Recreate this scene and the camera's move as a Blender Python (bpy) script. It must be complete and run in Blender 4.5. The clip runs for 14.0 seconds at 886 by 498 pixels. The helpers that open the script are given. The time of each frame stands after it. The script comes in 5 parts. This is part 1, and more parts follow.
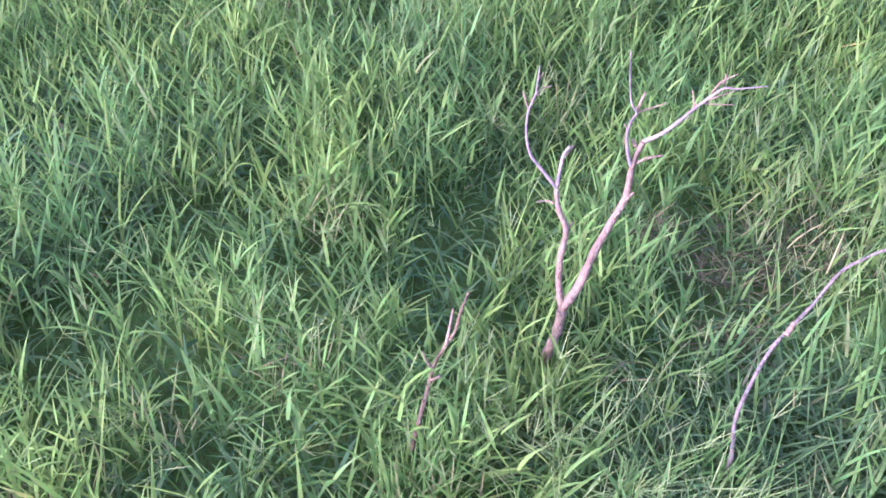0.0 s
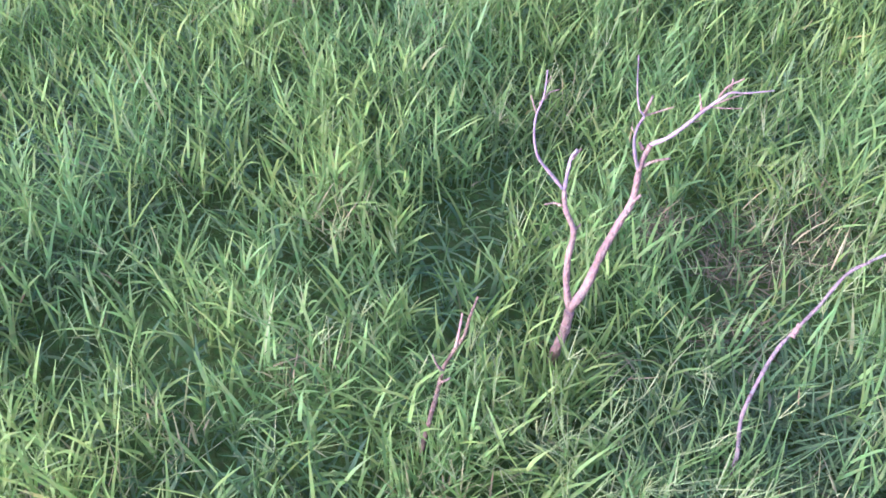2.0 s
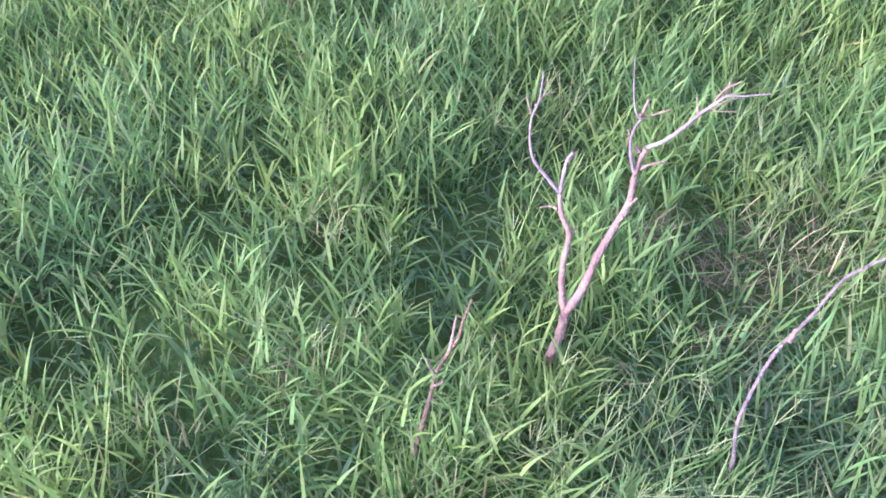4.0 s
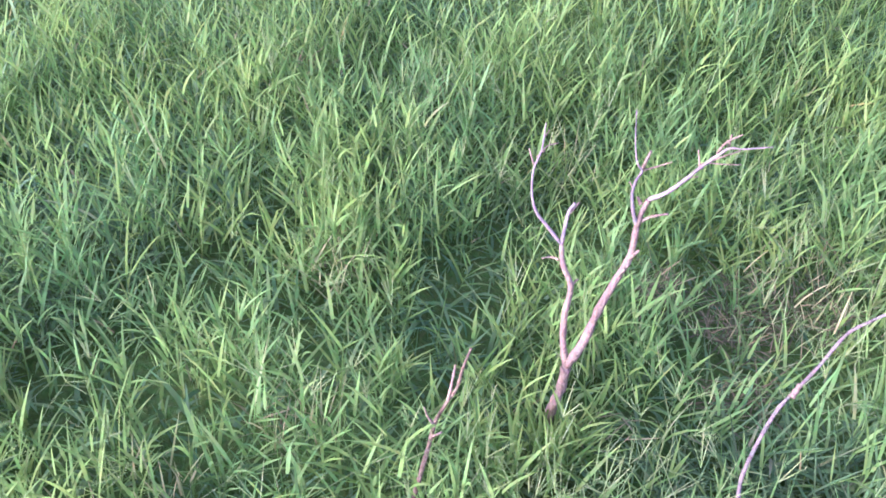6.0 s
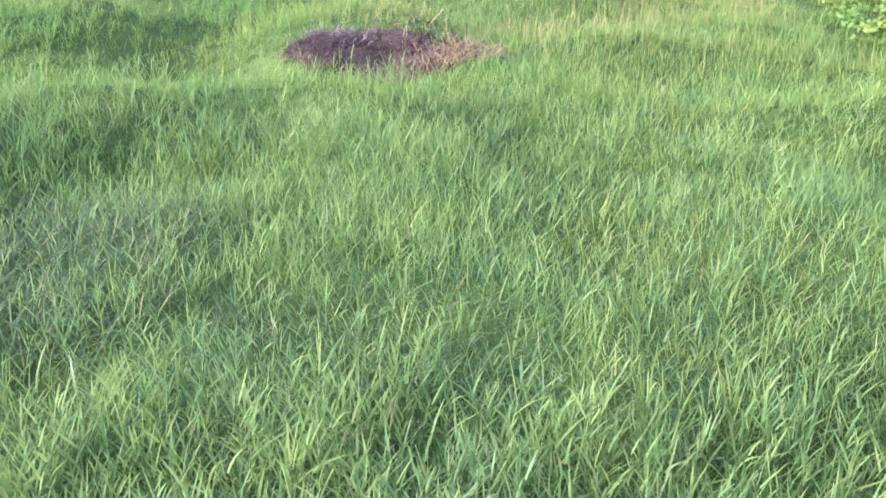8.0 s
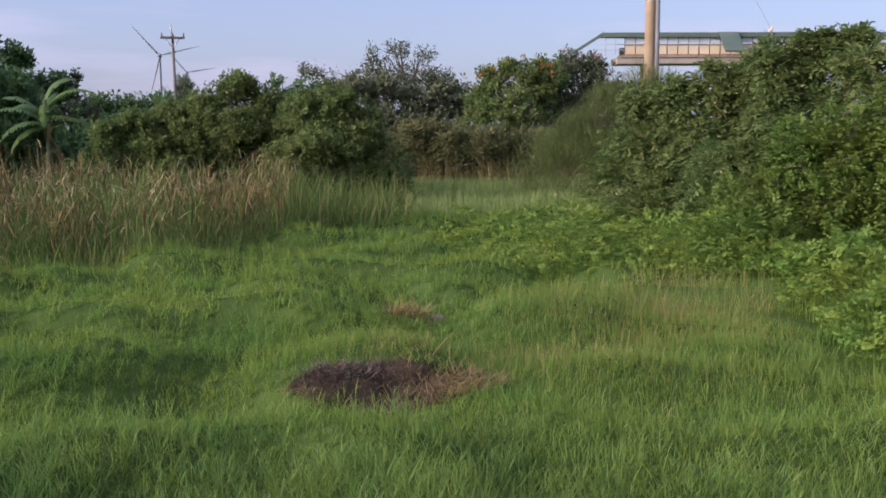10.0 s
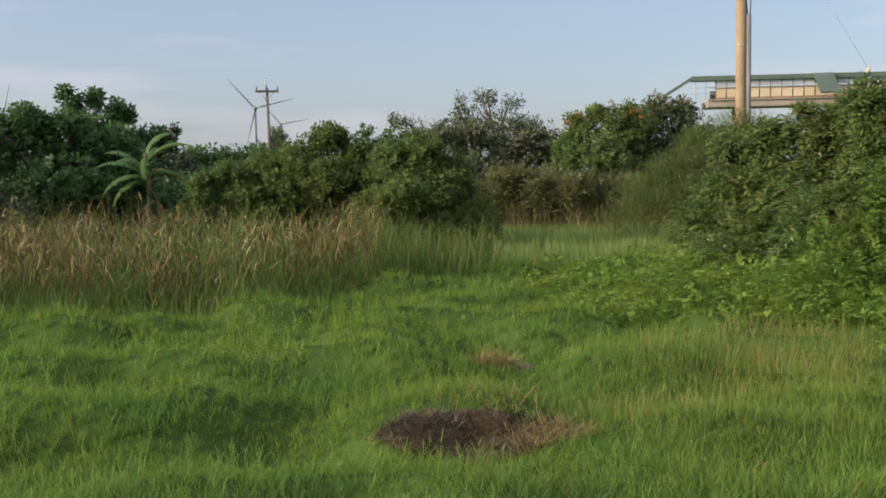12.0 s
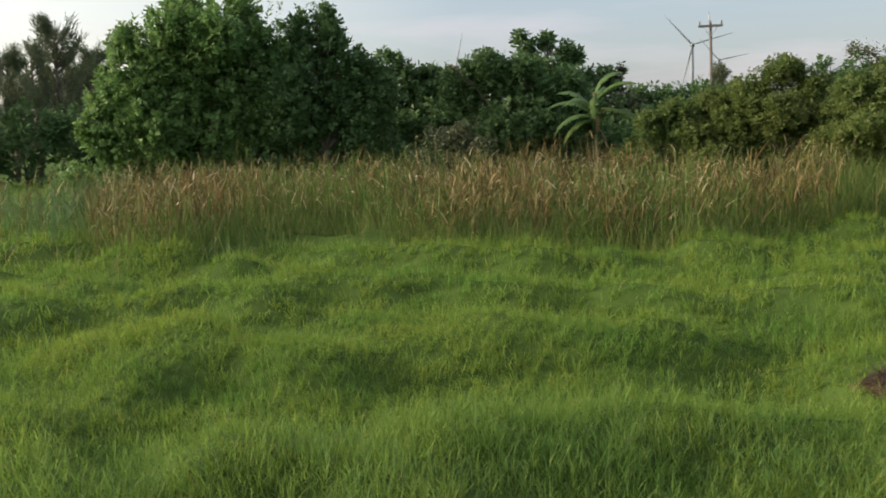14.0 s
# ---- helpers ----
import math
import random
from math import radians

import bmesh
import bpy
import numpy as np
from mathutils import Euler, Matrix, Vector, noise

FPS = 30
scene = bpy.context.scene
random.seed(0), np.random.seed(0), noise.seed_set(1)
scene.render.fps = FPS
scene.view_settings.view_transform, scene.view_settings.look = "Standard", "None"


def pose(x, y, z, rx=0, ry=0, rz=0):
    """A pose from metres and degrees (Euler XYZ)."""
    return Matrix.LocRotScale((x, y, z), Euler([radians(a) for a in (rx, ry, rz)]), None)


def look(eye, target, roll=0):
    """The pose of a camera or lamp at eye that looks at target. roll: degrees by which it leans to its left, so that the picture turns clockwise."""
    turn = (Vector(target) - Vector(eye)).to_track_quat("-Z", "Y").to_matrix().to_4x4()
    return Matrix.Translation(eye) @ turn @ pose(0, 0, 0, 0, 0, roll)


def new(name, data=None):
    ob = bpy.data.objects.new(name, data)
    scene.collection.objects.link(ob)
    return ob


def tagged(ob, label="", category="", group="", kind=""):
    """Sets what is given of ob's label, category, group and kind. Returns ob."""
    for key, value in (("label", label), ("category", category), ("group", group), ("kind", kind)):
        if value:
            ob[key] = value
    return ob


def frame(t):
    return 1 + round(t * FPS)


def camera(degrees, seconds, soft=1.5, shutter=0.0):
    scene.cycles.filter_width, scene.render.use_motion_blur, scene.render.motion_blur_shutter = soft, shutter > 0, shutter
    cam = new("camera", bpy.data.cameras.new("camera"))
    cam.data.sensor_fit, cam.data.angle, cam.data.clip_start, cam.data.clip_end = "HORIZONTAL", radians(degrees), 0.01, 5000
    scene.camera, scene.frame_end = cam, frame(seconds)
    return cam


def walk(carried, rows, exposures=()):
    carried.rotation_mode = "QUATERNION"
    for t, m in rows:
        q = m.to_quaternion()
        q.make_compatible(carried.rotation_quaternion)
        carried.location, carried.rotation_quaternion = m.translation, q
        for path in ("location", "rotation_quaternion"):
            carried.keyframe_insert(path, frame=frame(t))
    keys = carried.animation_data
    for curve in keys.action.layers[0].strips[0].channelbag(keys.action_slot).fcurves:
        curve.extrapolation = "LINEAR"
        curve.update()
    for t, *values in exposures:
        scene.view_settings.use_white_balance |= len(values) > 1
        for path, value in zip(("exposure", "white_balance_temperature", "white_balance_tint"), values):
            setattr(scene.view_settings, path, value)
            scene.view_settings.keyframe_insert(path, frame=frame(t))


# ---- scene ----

# ---------------------------------------------------------------- camera and its walk
cam = camera(48.40, 14.0, soft=1.7, shutter=0.12)
# seconds, x, y, z, tilt, turn to the left, lean
ROWS = [
    (0, 0.006, -0.011, 1.414, -47.22, -14.91, 1.59),
    (0.5, 0.003, -0.003, 1.427, -47.84, -14.54, 1.48),
    (1, 0.013, 0.002, 1.430, -47.94, -14.47, 0.98),
    (1.5, 0.010, 0.007, 1.441, -48.49, -14.73, 1.21),
    (2, 0.000, 0.011, 1.451, -48.57, -14.78, 1.26),
    (2.5, 0.003, 0.006, 1.438, -47.97, -14.79, 1.39),
    (3, 0.007, 0.011, 1.445, -48.21, -14.64, 1.31),
    (5.5, 0.008, 0.004, 1.421, -46.62, -14.77, 2.26),
    (6, 0.018, -0.005, 1.421, -44.48, -13.86, 1.79),
    (6.5, 0.036, -0.007, 1.422, -40.73, -12.55, 1.32),
    (7, 0.023, 0.003, 1.469, -36.69, -11.92, 1.75),
    (7.5, 0.021, 0.022, 1.491, -30.99, -11.20, 1.71),
    (8, 0.005, 0.053, 1.512, -25.15, -10.68, 1.59),
    (8.5, -0.013, 0.066, 1.538, -19.52, -10.31, 1.21),
    (9, -0.005, 0.112, 1.552, -14.13, -10.15, 0.52),
    (9.2, -0.007, 0.113, 1.564, -12.35, -10.24, 0.34),
    (11.3, 0.071, 0.047, 1.602, -3.78, -8.93, -0.77),
    (11.5, 0.065, 0.061, 1.605, -3.83, -8.13, -0.80),
    (12, 0.041, 0.085, 1.602, -4.24, -4.90, -0.99),
    (12.5, 0.001, 0.000, 1.606, -4.95, 0.00, -1.40),
    (13, -0.062, -0.079, 1.613, -5.78, 6.19, -1.60),
    (13.5, -0.135, -0.086, 1.608, -6.55, 13.10, -1.83),
    (14, -0.223, -0.008, 1.586, -7.11, 20.00, -1.93),
]
walk(cam, [(t, pose(x, y, z, 90 + p, 0, yaw) @ pose(0, 0, 0, 0, 0, roll)) for t, x, y, z, p, yaw, roll in ROWS],
     exposures=[(0, 1.8, 4680, 53), (6, 1.93, 4740, 52), (7.0, 2.03, 4810, 47), (7.6, 2.08, 4870, 44), (8.1, 1.86, 4920, 44), (8.5, 1.57, 4960, 47), (8.8, 0.94, 5120, 46), (9.0, 0.6, 5200, 45), (9.2, 0.38, 5280, 42), (11.3, 0.11, 6300, 11), (12.5, 0.19, 6450, 10), (14, 0.26, 6750, 8)])

# ---------------------------------------------------------------- world and sun
SUN_AZ, SUN_EL = -105.0, 21.0          # degrees clockwise from +y, and above the horizon
world = bpy.data.worlds.new("evening_sky")
scene.world = world
world.use_nodes = True
wn, wl = world.node_tree.nodes, world.node_tree.links
wn.clear()
sky = wn.new("ShaderNodeTexSky")
sky.sky_type, sky.sun_disc = "NISHITA", False
sky.sun_elevation, sky.sun_rotation = radians(SUN_EL), radians(SUN_AZ)
sky.air_density, sky.dust_density, sky.ozone_density = 1.0, 2.0, 1.5
coords = wn.new("ShaderNodeTexCoord")
stretch = wn.new("ShaderNodeMapping")
stretch.inputs["Scale"].default_value = (1.4, 1.4, 9.0)
puffs = wn.new("ShaderNodeTexNoise")
puffs.inputs["Scale"].default_value, puffs.inputs["Detail"].default_value = 2.6, 5.0
band = wn.new("ShaderNodeValToRGB")
band.color_ramp.elements[0].position, band.color_ramp.elements[1].position = 0.52, 0.74
band.color_ramp.elements[1].color = (0.4, 0.4, 0.4, 1)
haze = wn.new("ShaderNodeMix")          # thin high haze over the whole sky
haze.data_type = "RGBA"
haze.inputs["Factor"].default_value = 0.42
toward = wn.new("ShaderNodeVectorMath")
toward.operation = "DOT_PRODUCT"
toward.inputs[1].default_value = (math.sin(radians(SUN_AZ)) * math.cos(radians(SUN_EL)), math.cos(radians(SUN_AZ)) * math.cos(radians(SUN_EL)), math.sin(radians(SUN_EL)))
glow = wn.new("ShaderNodeMapRange")
glow.inputs["From Min"].default_value, glow.inputs["From Max"].default_value = 0.1, 1.0
lit = wn.new("ShaderNodeMix")
lit.data_type = "RGBA"
lit.inputs[6].default_value, lit.inputs[7].default_value = (3.15, 3.42, 4.35, 1), (16.0, 14.2, 12.0, 1)
wl.new(coords.outputs["Generated"], toward.inputs[0])
wl.new(toward.outputs["Value"], glow.inputs["Value"])
wl.new(glow.outputs["Result"], lit.inputs["Factor"])
wl.new(lit.outputs[2], haze.inputs[7])
cloud = wn.new("ShaderNodeMix")
cloud.data_type = "RGBA"
cloud.inputs[7].default_value = (5.2, 4.6, 5.1, 1)
back = wn.new("ShaderNodeBackground")
back.inputs["Strength"].default_value = 0.150
wout = wn.new("ShaderNodeOutputWorld")
wl.new(coords.outputs["Generated"], stretch.inputs["Vector"])
wl.new(stretch.outputs["Vector"], puffs.inputs["Vector"])
wl.new(puffs.outputs["Fac"], band.inputs["Fac"])
wl.new(band.outputs["Color"], cloud.inputs["Factor"])
wl.new(sky.outputs["Color"], haze.inputs[6])
wl.new(haze.outputs[2], cloud.inputs[6])
wl.new(cloud.outputs[2], back.inputs["Color"])
wl.new(back.outputs["Background"], wout.inputs["Surface"])

sun = new("sun", bpy.data.lights.new("sun", "SUN"))
sun.data.energy, sun.data.angle, sun.data.color = 4.0, radians(12.0), (1.0, 0.84, 0.64)
az, el = radians(SUN_AZ), radians(SUN_EL)
sun.matrix_world = look((math.sin(az) * math.cos(el) * 50, math.cos(az) * math.cos(el) * 50, math.sin(el) * 50), (0, 0, 0))


# ---------------------------------------------------------------- materials
def material(name):
    m = bpy.data.materials.new(name)
    m.use_nodes = True
    n, k = m.node_tree.nodes, m.node_tree.links
    return m, n, k, n["Principled BSDF"]


def ramp_node(n, stops):
    r = n.new("ShaderNodeValToRGB")
    e = r.color_ramp.elements
    while len(e) < len(stops):
        e.new(0.5)
    for i, (p, c) in enumerate(stops):
        e[i].position, e[i].color = p, (*c, 1)
    return r


def leafy(name, stops, patch_a, patch_b, patch_scale=0.6, gloss=0.45, thin=0.3, patch_mix=0.5):
    """A leaf or blade: a tone for each piece, drifting between two tints over the ground, with some light passing through."""
    m, n, k, b = material(name)
    geo = n.new("ShaderNodeNewGeometry")
    tone = ramp_node(n, stops)
    k.new(geo.outputs["Random Per Island"], tone.inputs["Fac"])
    tex = n.new("ShaderNodeTexNoise")
    tex.inputs["Scale"].default_value, tex.inputs["Detail"].default_value = patch_scale, 4
    k.new(geo.outputs["Position"], tex.inputs["Vector"])
    tint = ramp_node(n, [(0.35, patch_a), (0.65, patch_b)])
    k.new(tex.outputs["Fac"], tint.inputs["Fac"])
    mul = n.new("ShaderNodeMix")
    mul.data_type, mul.blend_type = "RGBA", "MULTIPLY"
    mul.inputs["Factor"].default_value = patch_mix
    k.new(tone.outputs["Color"], mul.inputs[6])
    k.new(tint.outputs["Color"], mul.inputs[7])
    fine = n.new("ShaderNodeTexNoise")
    fine.inputs["Scale"].default_value, fine.inputs["Detail"].default_value = 60, 3
    k.new(geo.outputs["Position"], fine.inputs["Vector"])
    grain = n.new("ShaderNodeMix")
    grain.data_type, grain.blend_type = "RGBA", "OVERLAY"
    grain.inputs["Factor"].default_value = 0.35
    k.new(mul.outputs[2], grain.inputs[6])
    k.new(fine.outputs["Color"], grain.inputs[7])
    sat = n.new("ShaderNodeHueSaturation")
    k.new(grain.outputs[2], sat.inputs["Color"])
    k.new(sat.outputs["Color"], b.inputs["Base Color"])
    b.inputs["Roughness"].default_value = gloss
    b.inputs["Specular IOR Level"].default_value = 0.25
    if thin:
        tr = n.new("ShaderNodeBsdfTranslucent")
        k.new(sat.outputs["Color"], tr.inputs["Color"])
        mix = n.new("ShaderNodeMixShader")
        mix.inputs["Fac"].default_value = thin
        k.new(b.outputs["BSDF"], mix.inputs[1])
        k.new(tr.outputs["BSDF"], mix.inputs[2])
        k.new(mix.outputs["Shader"], n["Material Output"].inputs["Surface"])
    return m


def rough_stuff(name, a, b_col, scale=8.0, gloss=0.85, bump=0.3, metal=0.0, fine_scale=70.0):
    """A solid surface: two tones in patches, with a fine grain and relief."""
    m, n, k, b = material(name)
    geo = n.new("ShaderNodeTexCoord")
    tex = n.new("ShaderNodeTexNoise")
    tex.inputs["Scale"].default_value, tex.inputs["Detail"].default_value = scale, 6
    k.new(geo.outputs["Object"], tex.inputs["Vector"])
    tone = ramp_node(n, [(0.35, a), (0.66, b_col)])
    k.new(tex.outputs["Fac"], tone.inputs["Fac"])
    fine = n.new("ShaderNodeTexNoise")
    fine.inputs["Scale"].default_value, fine.inputs["Detail"].default_value = fine_scale, 4
    k.new(geo.outputs["Object"], fine.inputs["Vector"])
    mix = n.new("ShaderNodeMix")
    mix.data_type, mix.blend_type = "RGBA", "OVERLAY"
    mix.inputs["Factor"].default_value = 0.4
    k.new(tone.outputs["Color"], mix.inputs[6])
    k.new(fine.outputs["Color"], mix.inputs[7])
    sat = n.new("ShaderNodeHueSaturation")
    k.new(mix.outputs[2], sat.inputs["Color"])
    k.new(sat.outputs["Color"], b.inputs["Base Color"])
    bp = n.new("ShaderNodeBump")
    bp.inputs["Strength"].default_value, bp.inputs["Distance"].default_value = bump, 0.02
    k.new(fine.outputs["Fac"], bp.inputs["Height"])
    k.new(bp.outputs["Normal"], b.inputs["Normal"])
    b.inputs["Roughness"].default_value, b.inputs["Metallic"].default_value = gloss, metal
    return m


GRASS = leafy("grass_blades", [(0.0, (0.12, 0.207, 0.042)), (0.35, (0.157, 0.26, 0.054)), (0.75, (0.202, 0.314, 0.066)), (0.97, (0.24, 0.346, 0.08)), (1.0, (0.32, 0.32, 0.12))],
              (0.72, 0.92, 0.80), (1.28, 1.08, 0.76), 1.1, 0.66, 0.45, 0.75)
GRASS_NEAR = leafy("long_grass_blades", [(0.0, (0.135, 0.225, 0.06)), (0.4, (0.17, 0.28, 0.07)), (0.8, (0.20, 0.312, 0.08)), (0.985, (0.225, 0.33, 0.09)), (1.0, (0.30, 0.29, 0.12))],
                   (0.76, 0.89, 0.92), (1.18, 1.08, 0.78), 3.4, 0.62, 0.5, 0.8)
GRASS_BROAD = leafy("broad_bluish_blades", [(0.0, (0.075, 0.145, 0.055)), (0.5, (0.115, 0.20, 0.066)), (1.0, (0.165, 0.26, 0.082))], (0.74, 0.88, 0.88), (1.12, 1.02, 0.82), 2.6, 0.55, 0.32, 0.7)
# dull growth, with the shade of deep grass put into its darker colour
GRASS_SHADE = leafy("dull_shade_blades", [(0.0, (0.045, 0.082, 0.028)), (0.6, (0.08, 0.14, 0.044)), (0.95, (0.12, 0.18, 0.06)), (1.0, (0.20, 0.19, 0.09))], (0.85, 0.95, 0.95), (1.1, 1.0, 0.85), 3.0, 0.8, 0.2, 0.6)
GRASS_TUFT = leafy("yellow_green_tufts", [(0.0, (0.165, 0.258, 0.055)), (0.6, (0.205, 0.308, 0.068)), (1.0, (0.25, 0.345, 0.085))], (0.85, 0.95, 0.9), (1.08, 1.04, 0.82), 6.0, 0.62, 0.5, 0.6)
GRASS_DRY = leafy("dry_seeding_grass", [(0.0, (0.17, 0.27, 0.06)), (0.7, (0.265, 0.305, 0.085)), (1.0, (0.44, 0.32, 0.15))], (0.9, 1.0, 0.8), (1.1, 1.0, 0.8), 1.0, 0.6, 0.4)
GRASS_PALE = leafy("pale_seeding_grass", [(0.0, (0.16, 0.24, 0.07)), (0.5, (0.23, 0.31, 0.10)), (1.0, (0.32, 0.37, 0.16))], (0.9, 1.0, 0.85), (1.05, 1.0, 0.85), 0.8, 0.55, 0.45)
GRASS_SEED = leafy("pale_seed_heads", [(0.0, (0.20, 0.24, 0.08)), (0.6, (0.30, 0.31, 0.12)), (1.0, (0.42, 0.36, 0.18))], (0.9, 1.0, 0.9), (1.08, 1.0, 0.9), 6.0, 0.6, 0.4)
WITHER = leafy("withered_blades", [(0.0, (0.13, 0.115, 0.048)), (0.6, (0.20, 0.175, 0.075)), (1.0, (0.28, 0.235, 0.115))], (0.9, 0.95, 0.9), (1.1, 1.0, 0.9), 2.0, 0.7, 0.25)
THATCH = leafy("brown_thatch", [(0.0, (0.06, 0.056, 0.026)), (0.6, (0.115, 0.102, 0.045)), (1.0, (0.20, 0.172, 0.08))], (0.9, 0.95, 0.9), (1.1, 1.0, 0.9), 3.0, 0.8, 0.15)
STRAW = leafy("straw", [(0.0, (0.19, 0.145, 0.06)), (0.6, (0.27, 0.21, 0.085)), (1.0, (0.38, 0.30, 0.13))], (0.9, 0.9, 0.9), (1.0, 1.0, 1.0), 3.0, 0.7, 0.15)
REED = leafy("reed_blades", [(0.0, (0.072, 0.08, 0.028)), (0.4, (0.135, 0.114, 0.042)), (0.78, (0.22, 0.16, 0.068)), (0.95, (0.32, 0.245, 0.115)), (1.0, (0.48, 0.40, 0.25))],
             (0.85, 1.05, 0.8), (1.1, 0.94, 0.85), 0.8, 0.65, 0.25)
REED_GREEN = leafy("green_reed_blades", [(0.0, (0.066, 0.118, 0.03)), (0.6, (0.13, 0.205, 0.05)), (0.88, (0.18, 0.225, 0.068)), (1.0, (0.30, 0.24, 0.12))], (0.85, 1.0, 0.8), (1.12, 0.98, 0.8), 0.7, 0.6, 0.35)
REED_PALE = leafy("pale_reed_leaves", [(0.0, (0.30, 0.235, 0.12)), (0.6, (0.45, 0.36, 0.21)), (1.0, (0.62, 0.53, 0.38))], (0.9, 1.0, 0.9), (1.05, 0.98, 0.9), 1.0, 0.6, 0.25)
LEAF_VINE = leafy("climbing_vine_leaves", [(0.0, (0.10, 0.16, 0.036)), (0.6, (0.135, 0.21, 0.046)), (1.0, (0.20, 0.285, 0.065))], (0.8, 1.0, 0.8), (1.15, 1.02, 0.75), 1.6, 0.55, 0.42, 0.6)
VINE = leafy("creeper_leaves", [(0.0, (0.145, 0.225, 0.045)), (0.5, (0.19, 0.29, 0.056)), (1.0, (0.255, 0.35, 0.074))], (0.68, 0.92, 0.85), (1.2, 1.04, 0.72), 1.7, 0.6, 0.45, 0.7)
LEAF_THICKET = leafy("thicket_leaves", [(0.0, (0.105, 0.155, 0.052)), (0.6, (0.155, 0.222, 0.07)), (0.92, (0.21, 0.275, 0.092)), (1.0, (0.32, 0.32, 0.15))], (0.78, 0.97, 0.9), (1.12, 1.0, 0.84), 1.0, 0.6, 0.46, 0.65)
LEAF_DARK = leafy("dark_tree_leaves", [(0.0, (0.078, 0.145, 0.058)), (0.6, (0.115, 0.20, 0.076)), (1.0, (0.155, 0.25, 0.092))], (0.85, 1.0, 0.95), (1.05, 1.0, 0.85), 0.4, 0.55, 0.34)
LEAF_MID = leafy("tree_leaves", [(0.0, (0.12, 0.215, 0.075)), (0.6, (0.175, 0.295, 0.10)), (1.0, (0.23, 0.36, 0.125))], (0.85, 1.0, 0.9), (1.08, 1.0, 0.82), 0.4, 0.55, 0.38, 0.4)
LEAF_BUSH = leafy("bush_leaves", [(0.0, (0.105, 0.15, 0.048)), (0.6, (0.145, 0.2, 0.062)), (0.9, (0.185, 0.245, 0.08)), (1.0, (0.28, 0.28, 0.13))], (0.85, 1.0, 0.85), (1.12, 1.0, 0.8), 0.5, 0.7, 0.45)
LEAF_OLIVE = leafy("olive_twiggy_leaves", [(0.0, (0.075, 0.095, 0.05)), (0.7, (0.115, 0.14, 0.075)), (1.0, (0.18, 0.18, 0.105))], (0.9, 1.0, 0.9), (1.1, 1.0, 0.9), 0.5, 0.5, 0.2)
LEAF_BANK = leafy("bank_growth", [(0.0, (0.10, 0.145, 0.05)), (0.6, (0.145, 0.195, 0.065)), (1.0, (0.24, 0.245, 0.10))], (0.9, 1.0, 0.8), (1.1, 1.0, 0.8), 0.6, 0.6, 0.4)
HEDGE = leafy("brownish_tangle", [(0.0, (0.12, 0.14, 0.058)), (0.6, (0.17, 0.185, 0.08)), (1.0, (0.25, 0.23, 0.12))], (0.85, 1.0, 0.85), (1.12, 1.0, 0.85), 0.7, 0.7, 0.4)
NEEDLE = leafy("casuarina_needles", [(0.0, (0.07, 0.105, 0.055)), (1.0, (0.14, 0.17, 0.10))], (0.9, 1.0, 0.9), (1.1, 1.0, 0.95), 0.5, 0.6, 0.15)
PETAL = leafy("red_petals", [(0.0, (0.55, 0.08, 0.04)), (1.0, (0.70, 0.18, 0.08))], (1, 1, 1), (1, 0.9, 0.9), 1.0, 0.5, 0.3)
SOIL = rough_stuff("meadow_soil", (0.045, 0.08, 0.018), (0.08, 0.13, 0.03), 1.6, 0.95, 0.6)
SOIL.node_tree.nodes["Principled BSDF"].inputs["Specular IOR Level"].default_value = 0.05
ASH = rough_stuff("burnt_soil", (0.038, 0.025, 0.012), (0.092, 0.063, 0.036), 6.0, 0.95, 0.8)
CHAR = leafy("charred_straw", [(0.0, (0.010, 0.007, 0.006)), (0.5, (0.042, 0.028, 0.015)), (0.82, (0.11, 0.076, 0.04)), (1.0, (0.29, 0.215, 0.10))], (0.9, 0.9, 0.9), (1, 1, 1), 4.0, 0.9, 0.0)
PALE_ASH = rough_stuff("pale_ash", (0.10, 0.085, 0.068), (0.20, 0.17, 0.14), 12.0, 0.95, 0.3)
DEADWOOD = rough_stuff("weathered_bark", (0.115, 0.075, 0.047), (0.24, 0.16, 0.102), 22.0, 0.75, 0.5, 0.0, 160.0)
TWIGWOOD = rough_stuff("bleached_twig", (0.115, 0.09, 0.082), (0.28, 0.215, 0.18), 24.0, 0.75, 0.4, 0.0, 160.0)
TWIGBROWN = rough_stuff("brown_twig", (0.095, 0.074, 0.06), (0.215, 0.168, 0.14), 30.0, 0.8, 0.7, 0.0, 160.0)
TWIGDARK = rough_stuff("dark_brown_twig", (0.085, 0.056, 0.03), (0.20, 0.135, 0.072), 30.0, 0.8, 0.7, 0.0, 160.0)
TWIGTAN = rough_stuff("tan_twig", (0.16, 0.11, 0.065), (0.27, 0.19, 0.115), 30.0, 0.8, 0.5, 0.0, 160.0)
BARK = rough_stuff("tree_bark", (0.09, 0.07, 0.05), (0.17, 0.14, 0.11), 5.0, 0.9, 0.6)
STONE = rough_stuff("grey_stone", (0.17, 0.13, 0.09), (0.30, 0.235, 0.17), 9.0, 0.9, 0.5)
CONCRETE = rough_stuff("pole_concrete", (0.27, 0.195, 0.118), (0.36, 0.268, 0.168), 1.5, 0.85, 0.3)
POLEWOOD = rough_stuff("utility_pole_wood", (0.12, 0.10, 0.09), (0.19, 0.165, 0.15), 2.0, 0.9, 0.3)
PVC = rough_stuff("grey_conduit", (0.15, 0.15, 0.155), (0.20, 0.20, 0.21), 2.0, 0.6, 0.1)
STEEL = rough_stuff("galvanised_steel", (0.38, 0.38, 0.38), (0.5, 0.5, 0.5), 4.0, 0.5, 0.1, 0.6)
